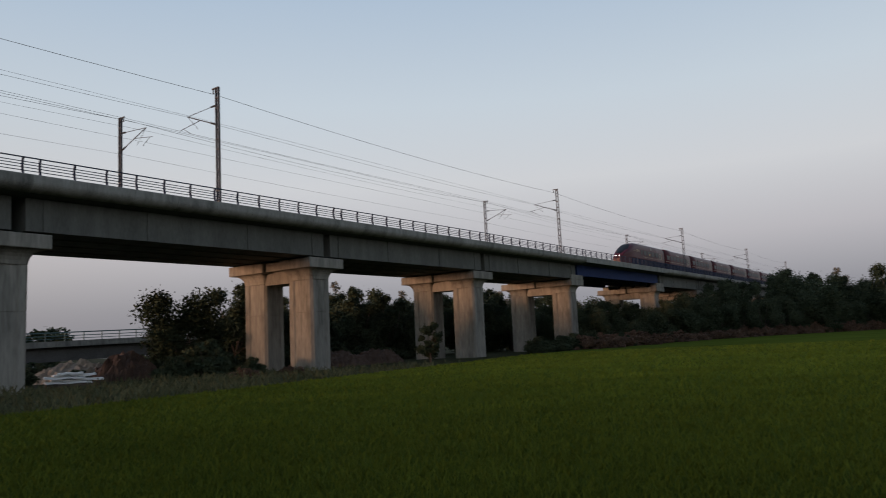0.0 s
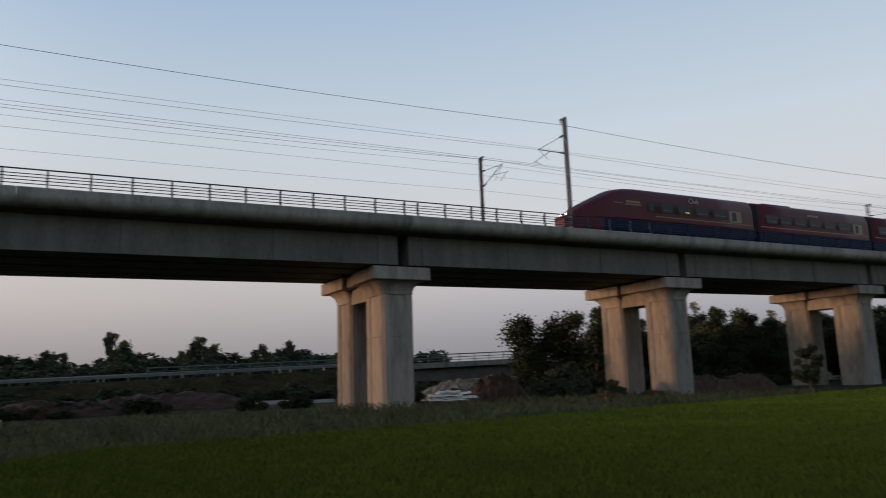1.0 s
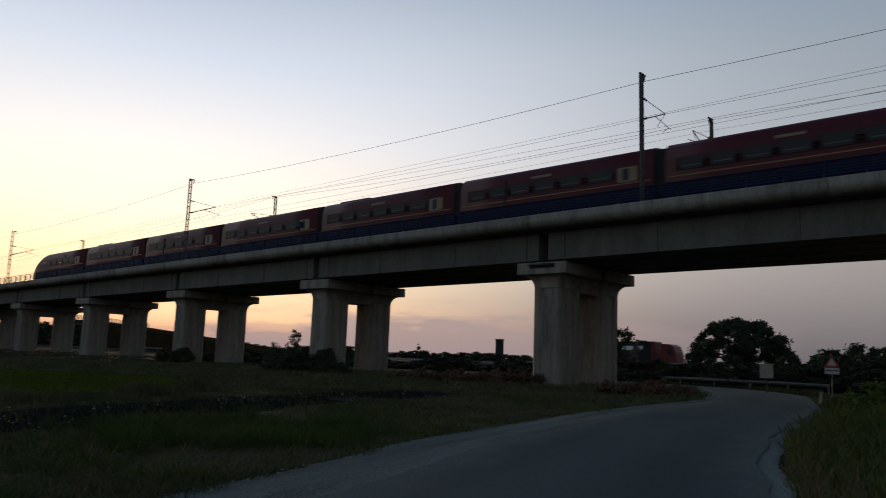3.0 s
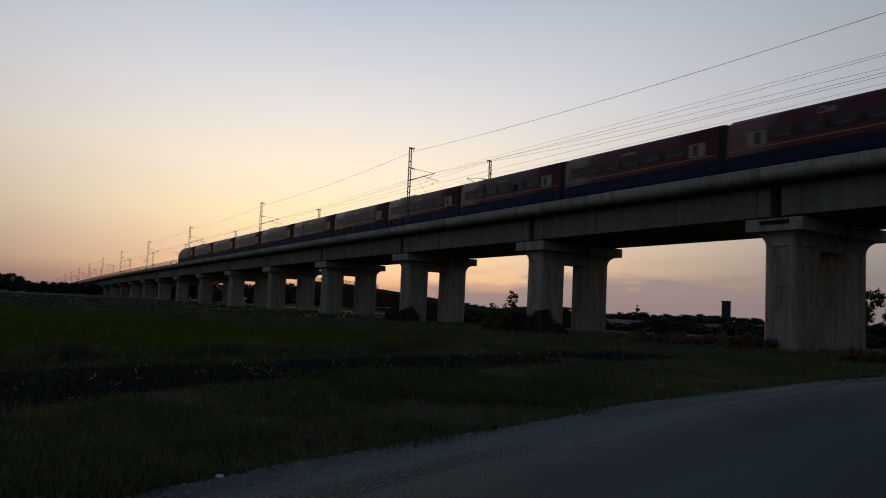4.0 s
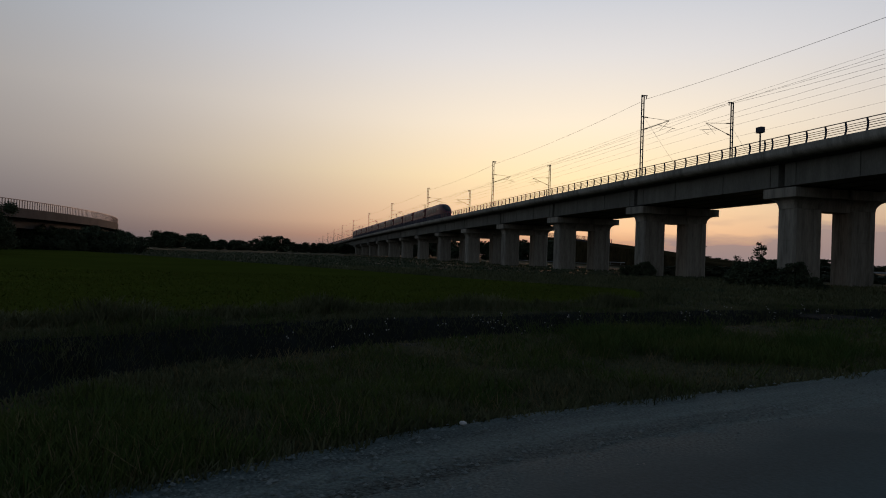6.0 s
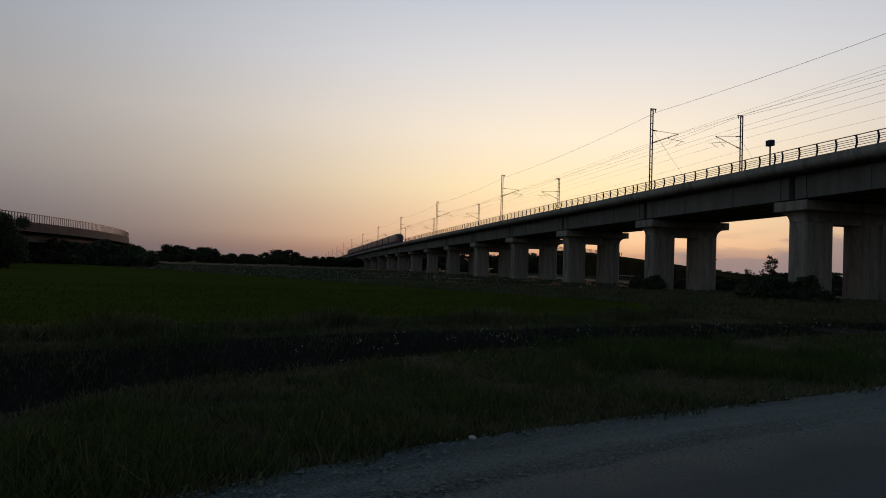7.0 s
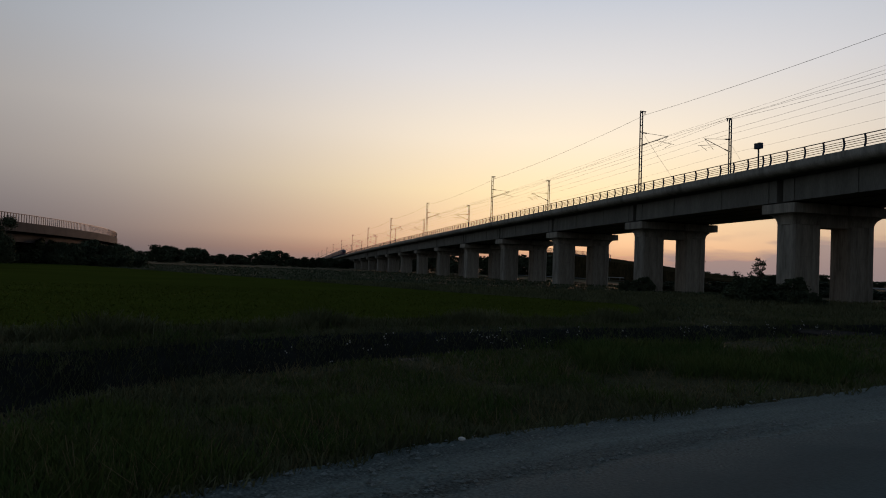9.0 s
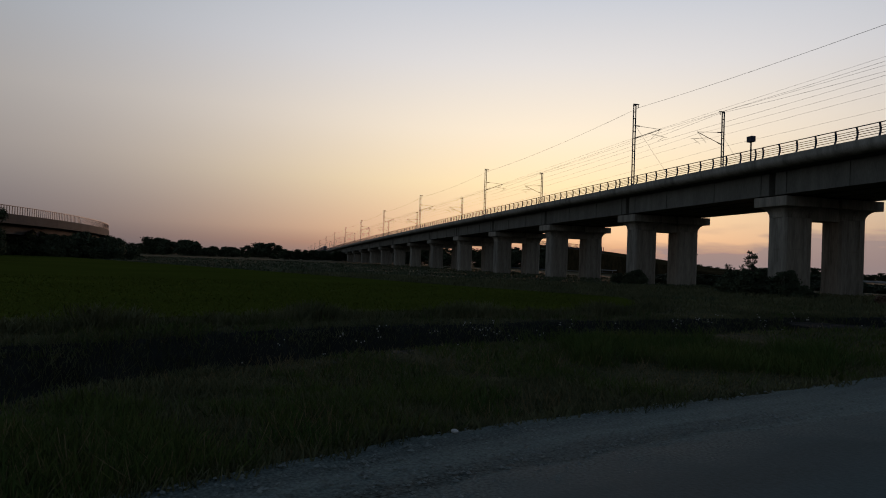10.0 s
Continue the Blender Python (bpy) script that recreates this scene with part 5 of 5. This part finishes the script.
part("board", b, PLATE, p)
p = thing("bollard", at(15.2, 39.5, -0.1), "short leaning pale concrete marker post", "post")
b = bmesh.new()
rod(b, (0, 0, -0.2), (0.08, 0, 0.75), 0.09, 0.07, 8)
part("post", b, CONCRETE, p)
# footing slab beside the middle pier
b = bmesh.new()
box(b, -7.0, -1.4, 43.8, 54, -0.6, -0.02)
tagged(part("footing", b, CONCRETE), "low concrete footing slab round a pier", "footing")

# ---- far things on the sunset side ----
x, y = polar(37.34, 300)
p = thing("tower", pose(x, y, -0.2), "plain dark square tower on the horizon", "tower")
b = bmesh.new()
box(b, -1.15, 1.15, -1.15, 1.15, 0, 9.0)
part("shaft", b, DARK, p)
b = bmesh.new()
box(b, -1.3, 1.3, -1.3, 1.3, 9.0, 9.5)
part("head", b, DARK, p)
x, y = polar(56.5, 190)
p = thing("street_lamp", pose(x, y, -0.2), "thin twin-armed street lamp on the horizon", "street lamp")
b = bmesh.new()
rod(b, (0, 0, 0), (0, 0, 5.6), 0.08, 0.06)
part("pole", b, GALV, p)
b = bmesh.new()
box(b, -0.9, 0.9, -0.15, 0.15, 5.6, 5.75)
part("lamp_head", b, GALV, p)
# the sloping slip road behind the viaduct, with a fence
p = thing("slip_road", pose(0, 0, 0), "sloping slip road on a bank with a fence along it", "slip road")
A, B = Vector((-330, 128, 11.0)), Vector((-118, 82, 1.2))
b = bmesh.new()
n = 24
rings = []
for i in range(n + 1):
    q = A.lerp(B, i / n)
    q.z = 11.0 + (1.2 - 11.0) * (i / n) ** 1.25
    rings.append([(q.x, q.y, -0.5), (q.x, q.y, q.z), (q.x + 2, q.y + 8, q.z), (q.x + 2, q.y + 8, -0.5)])
loft(b, rings)
part("bank", b, SCRUB, p)
for dz in (0.9, 1.8):
    b = bmesh.new()
    loft(b, [[(r[1][0], r[1][1] + 0.1, r[1][2] + dz - 0.06), (r[1][0], r[1][1] + 0.1, r[1][2] + dz), (r[1][0], r[1][1] + 0.2, r[1][2] + dz), (r[1][0], r[1][1] + 0.2, r[1][2] + dz - 0.06)] for r in rings[:16]])
    part("fence_rail", b, RAILING, p)
for i in range(78):
    u = i / 120 * n
    r0, r1 = rings[int(u)], rings[min(int(u) + 1, n)]
    q = Vector(r0[1]).lerp(Vector(r1[1]), u - int(u))
    b = bmesh.new()
    box(b, q.x - 0.09, q.x + 0.09, q.y + 0.1, q.y + 0.2, q.z - 0.1, q.z + 1.9)
    part("fence_post", b, RAILING, p)

# the curved ramp across the field
p = thing("curved_ramp", pose(0, 0, 0), "curved concrete road ramp on piers with a slatted parapet", "bridge")
cx, cy = polar(139.4, 261)
RAD = 168.0


def arc(a, dr=0.0, z=0.0):
    return (cx + (RAD + dr) * math.cos(a), cy + (RAD + dr) * math.sin(a), z)


# parameter: angle on the circle; the part nearest the lane faces it
face = math.atan2(-cy, -cx)
angles = [face + radians(d) for d in range(-6, 91, 2)]


def ramp_z(a):
    d = math.degrees(a - face)
    return 5.75 + 0.72 * min(max((52 - d) / 34, -0.5), 1.0)


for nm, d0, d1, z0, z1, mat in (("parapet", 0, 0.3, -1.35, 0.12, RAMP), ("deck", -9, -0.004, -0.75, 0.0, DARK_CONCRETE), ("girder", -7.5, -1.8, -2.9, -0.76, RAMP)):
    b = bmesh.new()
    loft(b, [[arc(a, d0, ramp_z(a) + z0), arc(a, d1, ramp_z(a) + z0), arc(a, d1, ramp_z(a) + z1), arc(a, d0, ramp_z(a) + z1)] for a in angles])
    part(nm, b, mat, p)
SLAT = None
for i in range(260):
    a = face + radians(-5 + 66 * i / 259)
    if SLAT is None:
        b = bmesh.new()
        box(b, -0.03, 0.03, -0.09, 0.09, 0.0, 1.24)
        SLAT = mesh_of("slat", b, RAILING)
    q = part("slat", SLAT, None, p)
    q.matrix_basis = pose(*arc(a, 0.1, ramp_z(a) + 0.124), 0, 0, math.degrees(a))
b = bmesh.new()
loft(b, [[arc(a, 0.05, ramp_z(a) + 1.32), arc(a, 0.18, ramp_z(a) + 1.32), arc(a, 0.18, ramp_z(a) + 1.42), arc(a, 0.05, ramp_z(a) + 1.42)] for a in angles])
part("handrail", b, RAILING, p)
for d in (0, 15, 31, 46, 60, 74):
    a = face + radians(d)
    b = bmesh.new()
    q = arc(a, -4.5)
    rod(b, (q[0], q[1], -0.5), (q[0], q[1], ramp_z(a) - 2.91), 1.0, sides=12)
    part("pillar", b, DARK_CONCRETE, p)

# ---- rice fields and grass ----
def inside(poly, X, Y):
    c = np.zeros(X.shape, bool)
    n = len(poly)
    for i in range(n):
        (x0, y0), (x1, y1) = poly[i], poly[(i + 1) % n]
        k = ((y0 > Y) != (y1 > Y)) & (X < (x1 - x0) * (Y - y0) / (y1 - y0 + 1e-12) + x0)
        c ^= k
    return c


FIELD_R = [(5.5, -60), (5.0, -8), (2.8, 0), (1.2, 6), (-1.6, 13), (-1.2, 20), (1.5, 23.2), (12, 24.5), (24, 26.8), (48, 32), (69, 37), (100, 39.5), (133, 40), (213, 15), (260, -60)]
FIELD_L = [(-6, -24), (-15.2, -8), (-18.2, -3.9), (-20.8, 0.2), (-23.6, 4.8), (-25.0, 11), (-29.0, 17.2), (-37, 20.4), (-50, 13.4), (-74, 3), (-135, -28), (-330, -125), (-260, -200), (-60, -90)]


def field(name, poly, z, label):
    b = bmesh.new()
    v = [b.verts.new((x, y, z)) for x, y in poly]
    lo = [b.verts.new((x, y, z - 0.45)) for x, y in poly]
    b.faces.new(v)
    for i in range(len(v)):
        j = (i + 1) % len(v)
        b.faces.new((v[i], lo[i], lo[j], v[j]))
    return tagged(part(name, b, RICE), label, "rice field", kind="structure")


field("rice_field", FIELD_R, 0.0, "dense even green rice field")
field("rice_field", FIELD_L, -0.02, "dense even green rice field beyond the ditch")


def blades(name, X, Y, Z, h, w, mat, seed, label, category="grass"):
    """Bent grass blades, each a thin leaning quad."""
    r = np.random.RandomState(seed)
    n = len(X)
    a = r.rand(n) * 2 * math.pi
    H = h * (0.55 + 0.75 * r.rand(n))
    lean = r.randn(n, 2) * 0.5
    P = np.stack([X + lean[:, 0] * H / 2, Y + lean[:, 1] * H / 2, Z + H / 2 - 0.02], 1)
    A = np.stack([np.cos(a), np.sin(a), np.zeros(n)], 1) * (w * (0.6 + 0.8 * r.rand(n)))[:, None] / 2
    B = np.stack([lean[:, 0] * H / 2, lean[:, 1] * H / 2, H / 2], 1)
    return tagged(new(name, quads(name, P, A, B, mat)), label, category, kind="stuff")


def ring_scatter(seed, n, r0, r1, a0, a1):
    """Points round the lane's edge, denser towards its middle."""
    r = np.random.RandomState(seed)
    d = r0 * (r1 / r0) ** r.rand(n)
    a = np.radians(a0 + (a1 - a0) * r.rand(n))
    return -d * np.sin(a), d * np.cos(a)


road_poly = ROAD_LEFT + ROAD_RIGHT[::-1]
X, Y = ring_scatter(31, 280000, 3.0, 80, -100, 10)
k = inside(FIELD_R, X, Y)
X, Y = X[k], Y[k]
D = np.hypot(X, Y)
blades("rice", X, Y, np.zeros(len(X)), 0.10, 0.004 + 0.0011 * D, RICE_BLADE, 32, "fine upright rice shoots over the field", "rice")
X, Y = ring_scatter(33, 400000, 4.0, 75, 15, 115)
k = ~inside(road_poly, X, Y) & ~inside(FIELD_L, X, Y) & ~inside(FIELD_R, X, Y) & (distance_to(DITCH, X, Y) > 2.15)
X, Y = X[k], Y[k]
D = np.hypot(X, Y)
tall = 0.04 + 0.09 * np.clip(waves(X, Y, 8, 5.0) + 0.3, 0, 1.2) + 0.3 * np.clip((D - 30) / 30, 0, 0.8)
blades("grass", X, Y, ground_height(X, Y), tall, 0.004 + 0.0009 * D, BLADE, 34, "rough tufted verge grass")
X, Y = ring_scatter(35, 50000, 9.0, 60, -75, 22)
k = ~inside(road_poly, X, Y) & ~inside(FIELD_R, X, Y) & (Y < 46)
X, Y = X[k], Y[k]
D = np.hypot(X, Y)
tall = np.clip(D / 30, 0.25, 1.0) * (0.40 + 0.26 * waves(X, Y, 9, 6.0))
fresh_side = distance_to(ROAD_RIGHT, X, Y) < 4.5 + 1.5 * waves(X, Y, 16, 3.0)
for k, mat, label in ((fresh_side, TUFT, "green grass on the lane's verge"), (~fresh_side, BLADE, "tall dark grass bordering the rice field")):
    blades("grass", X[k], Y[k], ground_height(X[k], Y[k]), tall[k], 0.008 + 0.0013 * D[k], mat, 36, label)
X, Y = ring_scatter(51, 160000, 5.0, 60, 12, 112)
k = ~inside(road_poly, X, Y) & ~inside(FIELD_L, X, Y) & (distance_to(DITCH, X, Y) > 2.15) & (waves(X, Y, 12, 4.0) + 0.5 * waves(X, Y, 13, 1.1) > 0.12)
X, Y = X[k], Y[k]
D = np.hypot(X, Y)
blades("grass", X, Y, ground_height(X, Y), 0.10 + 0.14 * np.clip(waves(X, Y, 14, 7.0) + 0.2, 0, 1), 0.004 + 0.0009 * D, TUFT, 52, "tufts of fresher green grass on the verge")
# grass creeping over the edge of the gravel
X, Y = ring_scatter(53, 90000, 5.0, 50, 12, 112)
k = distance_to(ROAD_LEFT, X, Y) < 0.1 + 0.5 * np.clip(waves(X, Y, 15, 2.2), 0, 1)
X, Y = X[k], Y[k]
blades("grass", X, Y, np.maximum(ground_height(X, Y), -0.03), 0.10, 0.008 + 0.001 * np.hypot(X, Y), BLADE, 54, "ragged dark grass creeping over the gravel's edge")
# low dark growth on the far bank of the ditch, and along the edge of the crop
r = np.random.RandomState(37)
for line, n, spread_, h, w, label in (([(-8, -11), (-12.2, -5.4), (-14.6, -3.2), (-17.6, 1.4), (-18.6, 3.4), (-21, 9.3), (-24.2, 17.6), (-27, 26)], 46000, 0.8, 0.15, 0.014, "low dark growth on the ditch bank"),
                                      ([(-6, -23), (-14.8, -8.1), (-17.8, -4), (-20.4, 0.2), (-23.2, 4.9), (-24.6, 11.1), (-28.6, 17.4), (-37, 20.8)], 26000, 0.28, 0.30, 0.022, "ragged dark weeds along the crop's edge")):
    line = along(line, 300)
    q = line[(r.rand(n) * 299).astype(int)]
    X, Y = q[:, 0] + r.randn(n) * spread_, q[:, 1] + r.randn(n) * spread_
    k = distance_to(DITCH, X, Y) > 1.7
    X, Y = X[k], Y[k]
    blades("weeds", X, Y, ground_height(X, Y), h * (0.5 + np.clip(waves(X, Y, 61, 3.0) + 0.5, 0, 1.3)), w, BLADE, 38, label, "weeds")
X, Y = ring_scatter(39, 15000, 5.0, 30, 15, 110)
k = ~inside(road_poly, X, Y) & ~inside(FIELD_L, X, Y) & (distance_to(DITCH, X, Y) > 2.15)
blades("dry_grass", X[k], Y[k], ground_height(X[k], Y[k]), 0.10 + 0.16 * np.clip(waves(X[k], Y[k], 62, 2.5) + 0.3, 0, 1), 0.005 + 0.0003 * np.hypot(X[k], Y[k]), STRAW, 40, "dry straw-coloured grass stalks")
X, Y = ring_scatter(47, 26000, 6.0, 50, -40, 24)
k = ~inside(road_poly, X, Y) & ~inside(FIELD_R, X, Y) & (distance_to(ROAD_RIGHT, X, Y) < 0.4 + 2.4 * np.random.RandomState(48).rand(len(X)) ** 2)
blades("dry_grass", X[k], Y[k], ground_height(X[k], Y[k]), 0.30, 0.012, STRAW, 49, "pale dry grass along the lane's edge")
# grass along the rough strip beside the viaduct
X, Y = ring_scatter(41, 40000, 45, 240, 55, 100)
k = ~inside(FIELD_L, X, Y) & (Y < 60)
X, Y = X[k], Y[k]
blades("grass", X, Y, ground_height(X, Y), 0.16 + 0.16 * np.clip(waves(X, Y, 63, 14.0), -0.6, 1), 0.03 + 0.0014 * np.hypot(X, Y), MEADOW, 42, "rough pale grass on the strip beside the viaduct")

X, Y = ring_scatter(45, 22000, 18, 48, 62, 112)
k = inside(FIELD_L, X, Y)
X, Y = X[k], Y[k]
blades("rice", X, Y, np.full(len(X), -0.02), 0.06, 0.008 + 0.0014 * np.hypot(X, Y), RICE_BLADE, 46, "fine upright rice shoots over the far field", "rice")

# a lush green stretch of weeds along the verge
r = np.random.RandomState(81)
n = 16000
a, d = np.radians(46 + 24 * r.rand(n) + 2 * r.randn(n)), 13.5 + 6.5 * r.rand(n)
X, Y = -d * np.sin(a), d * np.cos(a)
k = ~inside(road_poly, X, Y) & (distance_to(DITCH, X, Y) > 2.3) & (distance_to(ROAD_LEFT, X, Y) > 0.6) & (waves(X, Y, 82, 3.5) > -0.15)
X, Y = X[k], Y[k]
blades("weeds", X, Y, ground_height(X, Y), 0.20 + 0.22 * np.clip(waves(X, Y, 83, 2.4) + 0.2, 0, 1), 0.014, TUFT, 84, "lush green weeds on the lane's verge", "weeds")
# a bare patch of earth by the piers
TRACK = material("grey_earth", (0.018, 0.018, 0.016), 0.95, spread=0.5, scale=1.2, fine=9, bump=0.7, world_space=True, spec=0.05)
heap("gravel_patch", -21.4, 20.2, 5, 3, 0.12, TRACK, 12, "pale patch of dusty ground")
# loose stones on the shoulder
r = np.random.RandomState(71)
n = 20000
d, a = 4.5 * (26 / 4.5) ** r.rand(n), np.radians(18 + 92 * r.rand(n))
X, Y = -d * np.sin(a), d * np.cos(a)
inner = [((p[0] * 0.7 + q[0] * 0.3), (p[1] * 0.7 + q[1] * 0.3)) for p, q in zip(ROAD_LEFT, ROAD_RIGHT)]
k = inside(ROAD_LEFT + inner[::-1], X, Y)
X, Y = X[k], Y[k]
n = len(X)
S = 0.007 + 0.020 * r.rand(n) ** 3
ang = r.rand(n) * 6.3
corners = np.array([(1, 0, 0.2), (0, 1, 0.3), (-1, 0, 0.2), (0, -1, 0.25), (0.2, 0.1, 1)])
v = np.zeros((n, 5, 3))
v[:, :, 0] = X[:, None] + S[:, None] * (corners[:, 0] * np.cos(ang)[:, None] * 1.3 - corners[:, 1] * np.sin(ang)[:, None])
v[:, :, 1] = Y[:, None] + S[:, None] * (corners[:, 0] * np.sin(ang)[:, None] * 1.3 + corners[:, 1] * np.cos(ang)[:, None])
v[:, :, 2] = -0.012 + S[:, None] * corners[:, 2] * 0.9
base = np.arange(n) * 5
tri = np.concatenate([np.stack([base + i, base + (i + 1) % 4, base + 4], 1) for i in range(4)])
me = bpy.data.meshes.new("gravel")
me.from_pydata(v.reshape(-1, 3).tolist(), [], tri.tolist())
me.materials.append(PEBBLE)
tagged(new("gravel", me), "loose grey stones scattered over the shoulder", "gravel", kind="stuff")
# small pale flowers and litter on the verge
r = np.random.RandomState(43)
line = along(DITCH[3:], 100)
b = bmesh.new()
for i in range(70):
    q = line[r.randint(5, 99)] + np.array([1.85, 1.2]) + r.randn(2) * 0.35
    z = float(ground_height(q[0], q[1])) + r.uniform(0.3, 0.6)
    for j in range(3):
        e = r.randn(3) * 0.05
        box(b, q[0] + e[0] - 0.008, q[0] + e[0] + 0.008, q[1] + e[1] - 0.008, q[1] + e[1] + 0.008, z + e[2] - 0.01, z + e[2] + 0.01)
ob = part("flowers", b, PLATE)
tagged(ob, "small white wild flowers along the ditch", "flowers", kind="stuff")
x, y = polar(73.76, 7.05)
b = bmesh.new()
bmesh.ops.create_icosphere(b, subdivisions=2, radius=0.04)
for v in b.verts:
    v.co = Vector((v.co.x * 1.3, v.co.y * 0.9, v.co.z * 0.45)) * (1 + 0.25 * noise.noise(v.co * 20))
ob = part("stone", b, PLATE)
ob.location = (x, y, 0.012)
tagged(ob, "small white stone at the edge of the gravel", "stone")


def motions():
    """The train crosses at about 290 km/h; the lorry rolls along the motorway."""
    rows = []
    for i in range(21):
        t = i * 0.5
        x = 116.4 - 81.3 * t
        rows.append((t, on_line(x + 100, RAIL, 45.3) @ pose(-100, 0, 0)))
    walk(train, rows)
    rows = []
    for i in range(11):
        x = min(-118.6 + 23.8 * i, 100 + 0.4 * i)
        rows.append((float(i), pose(x, LORRY_Y, highway(x), 0, -SLOPE, 0)))
    walk(lorry, rows)


motions()
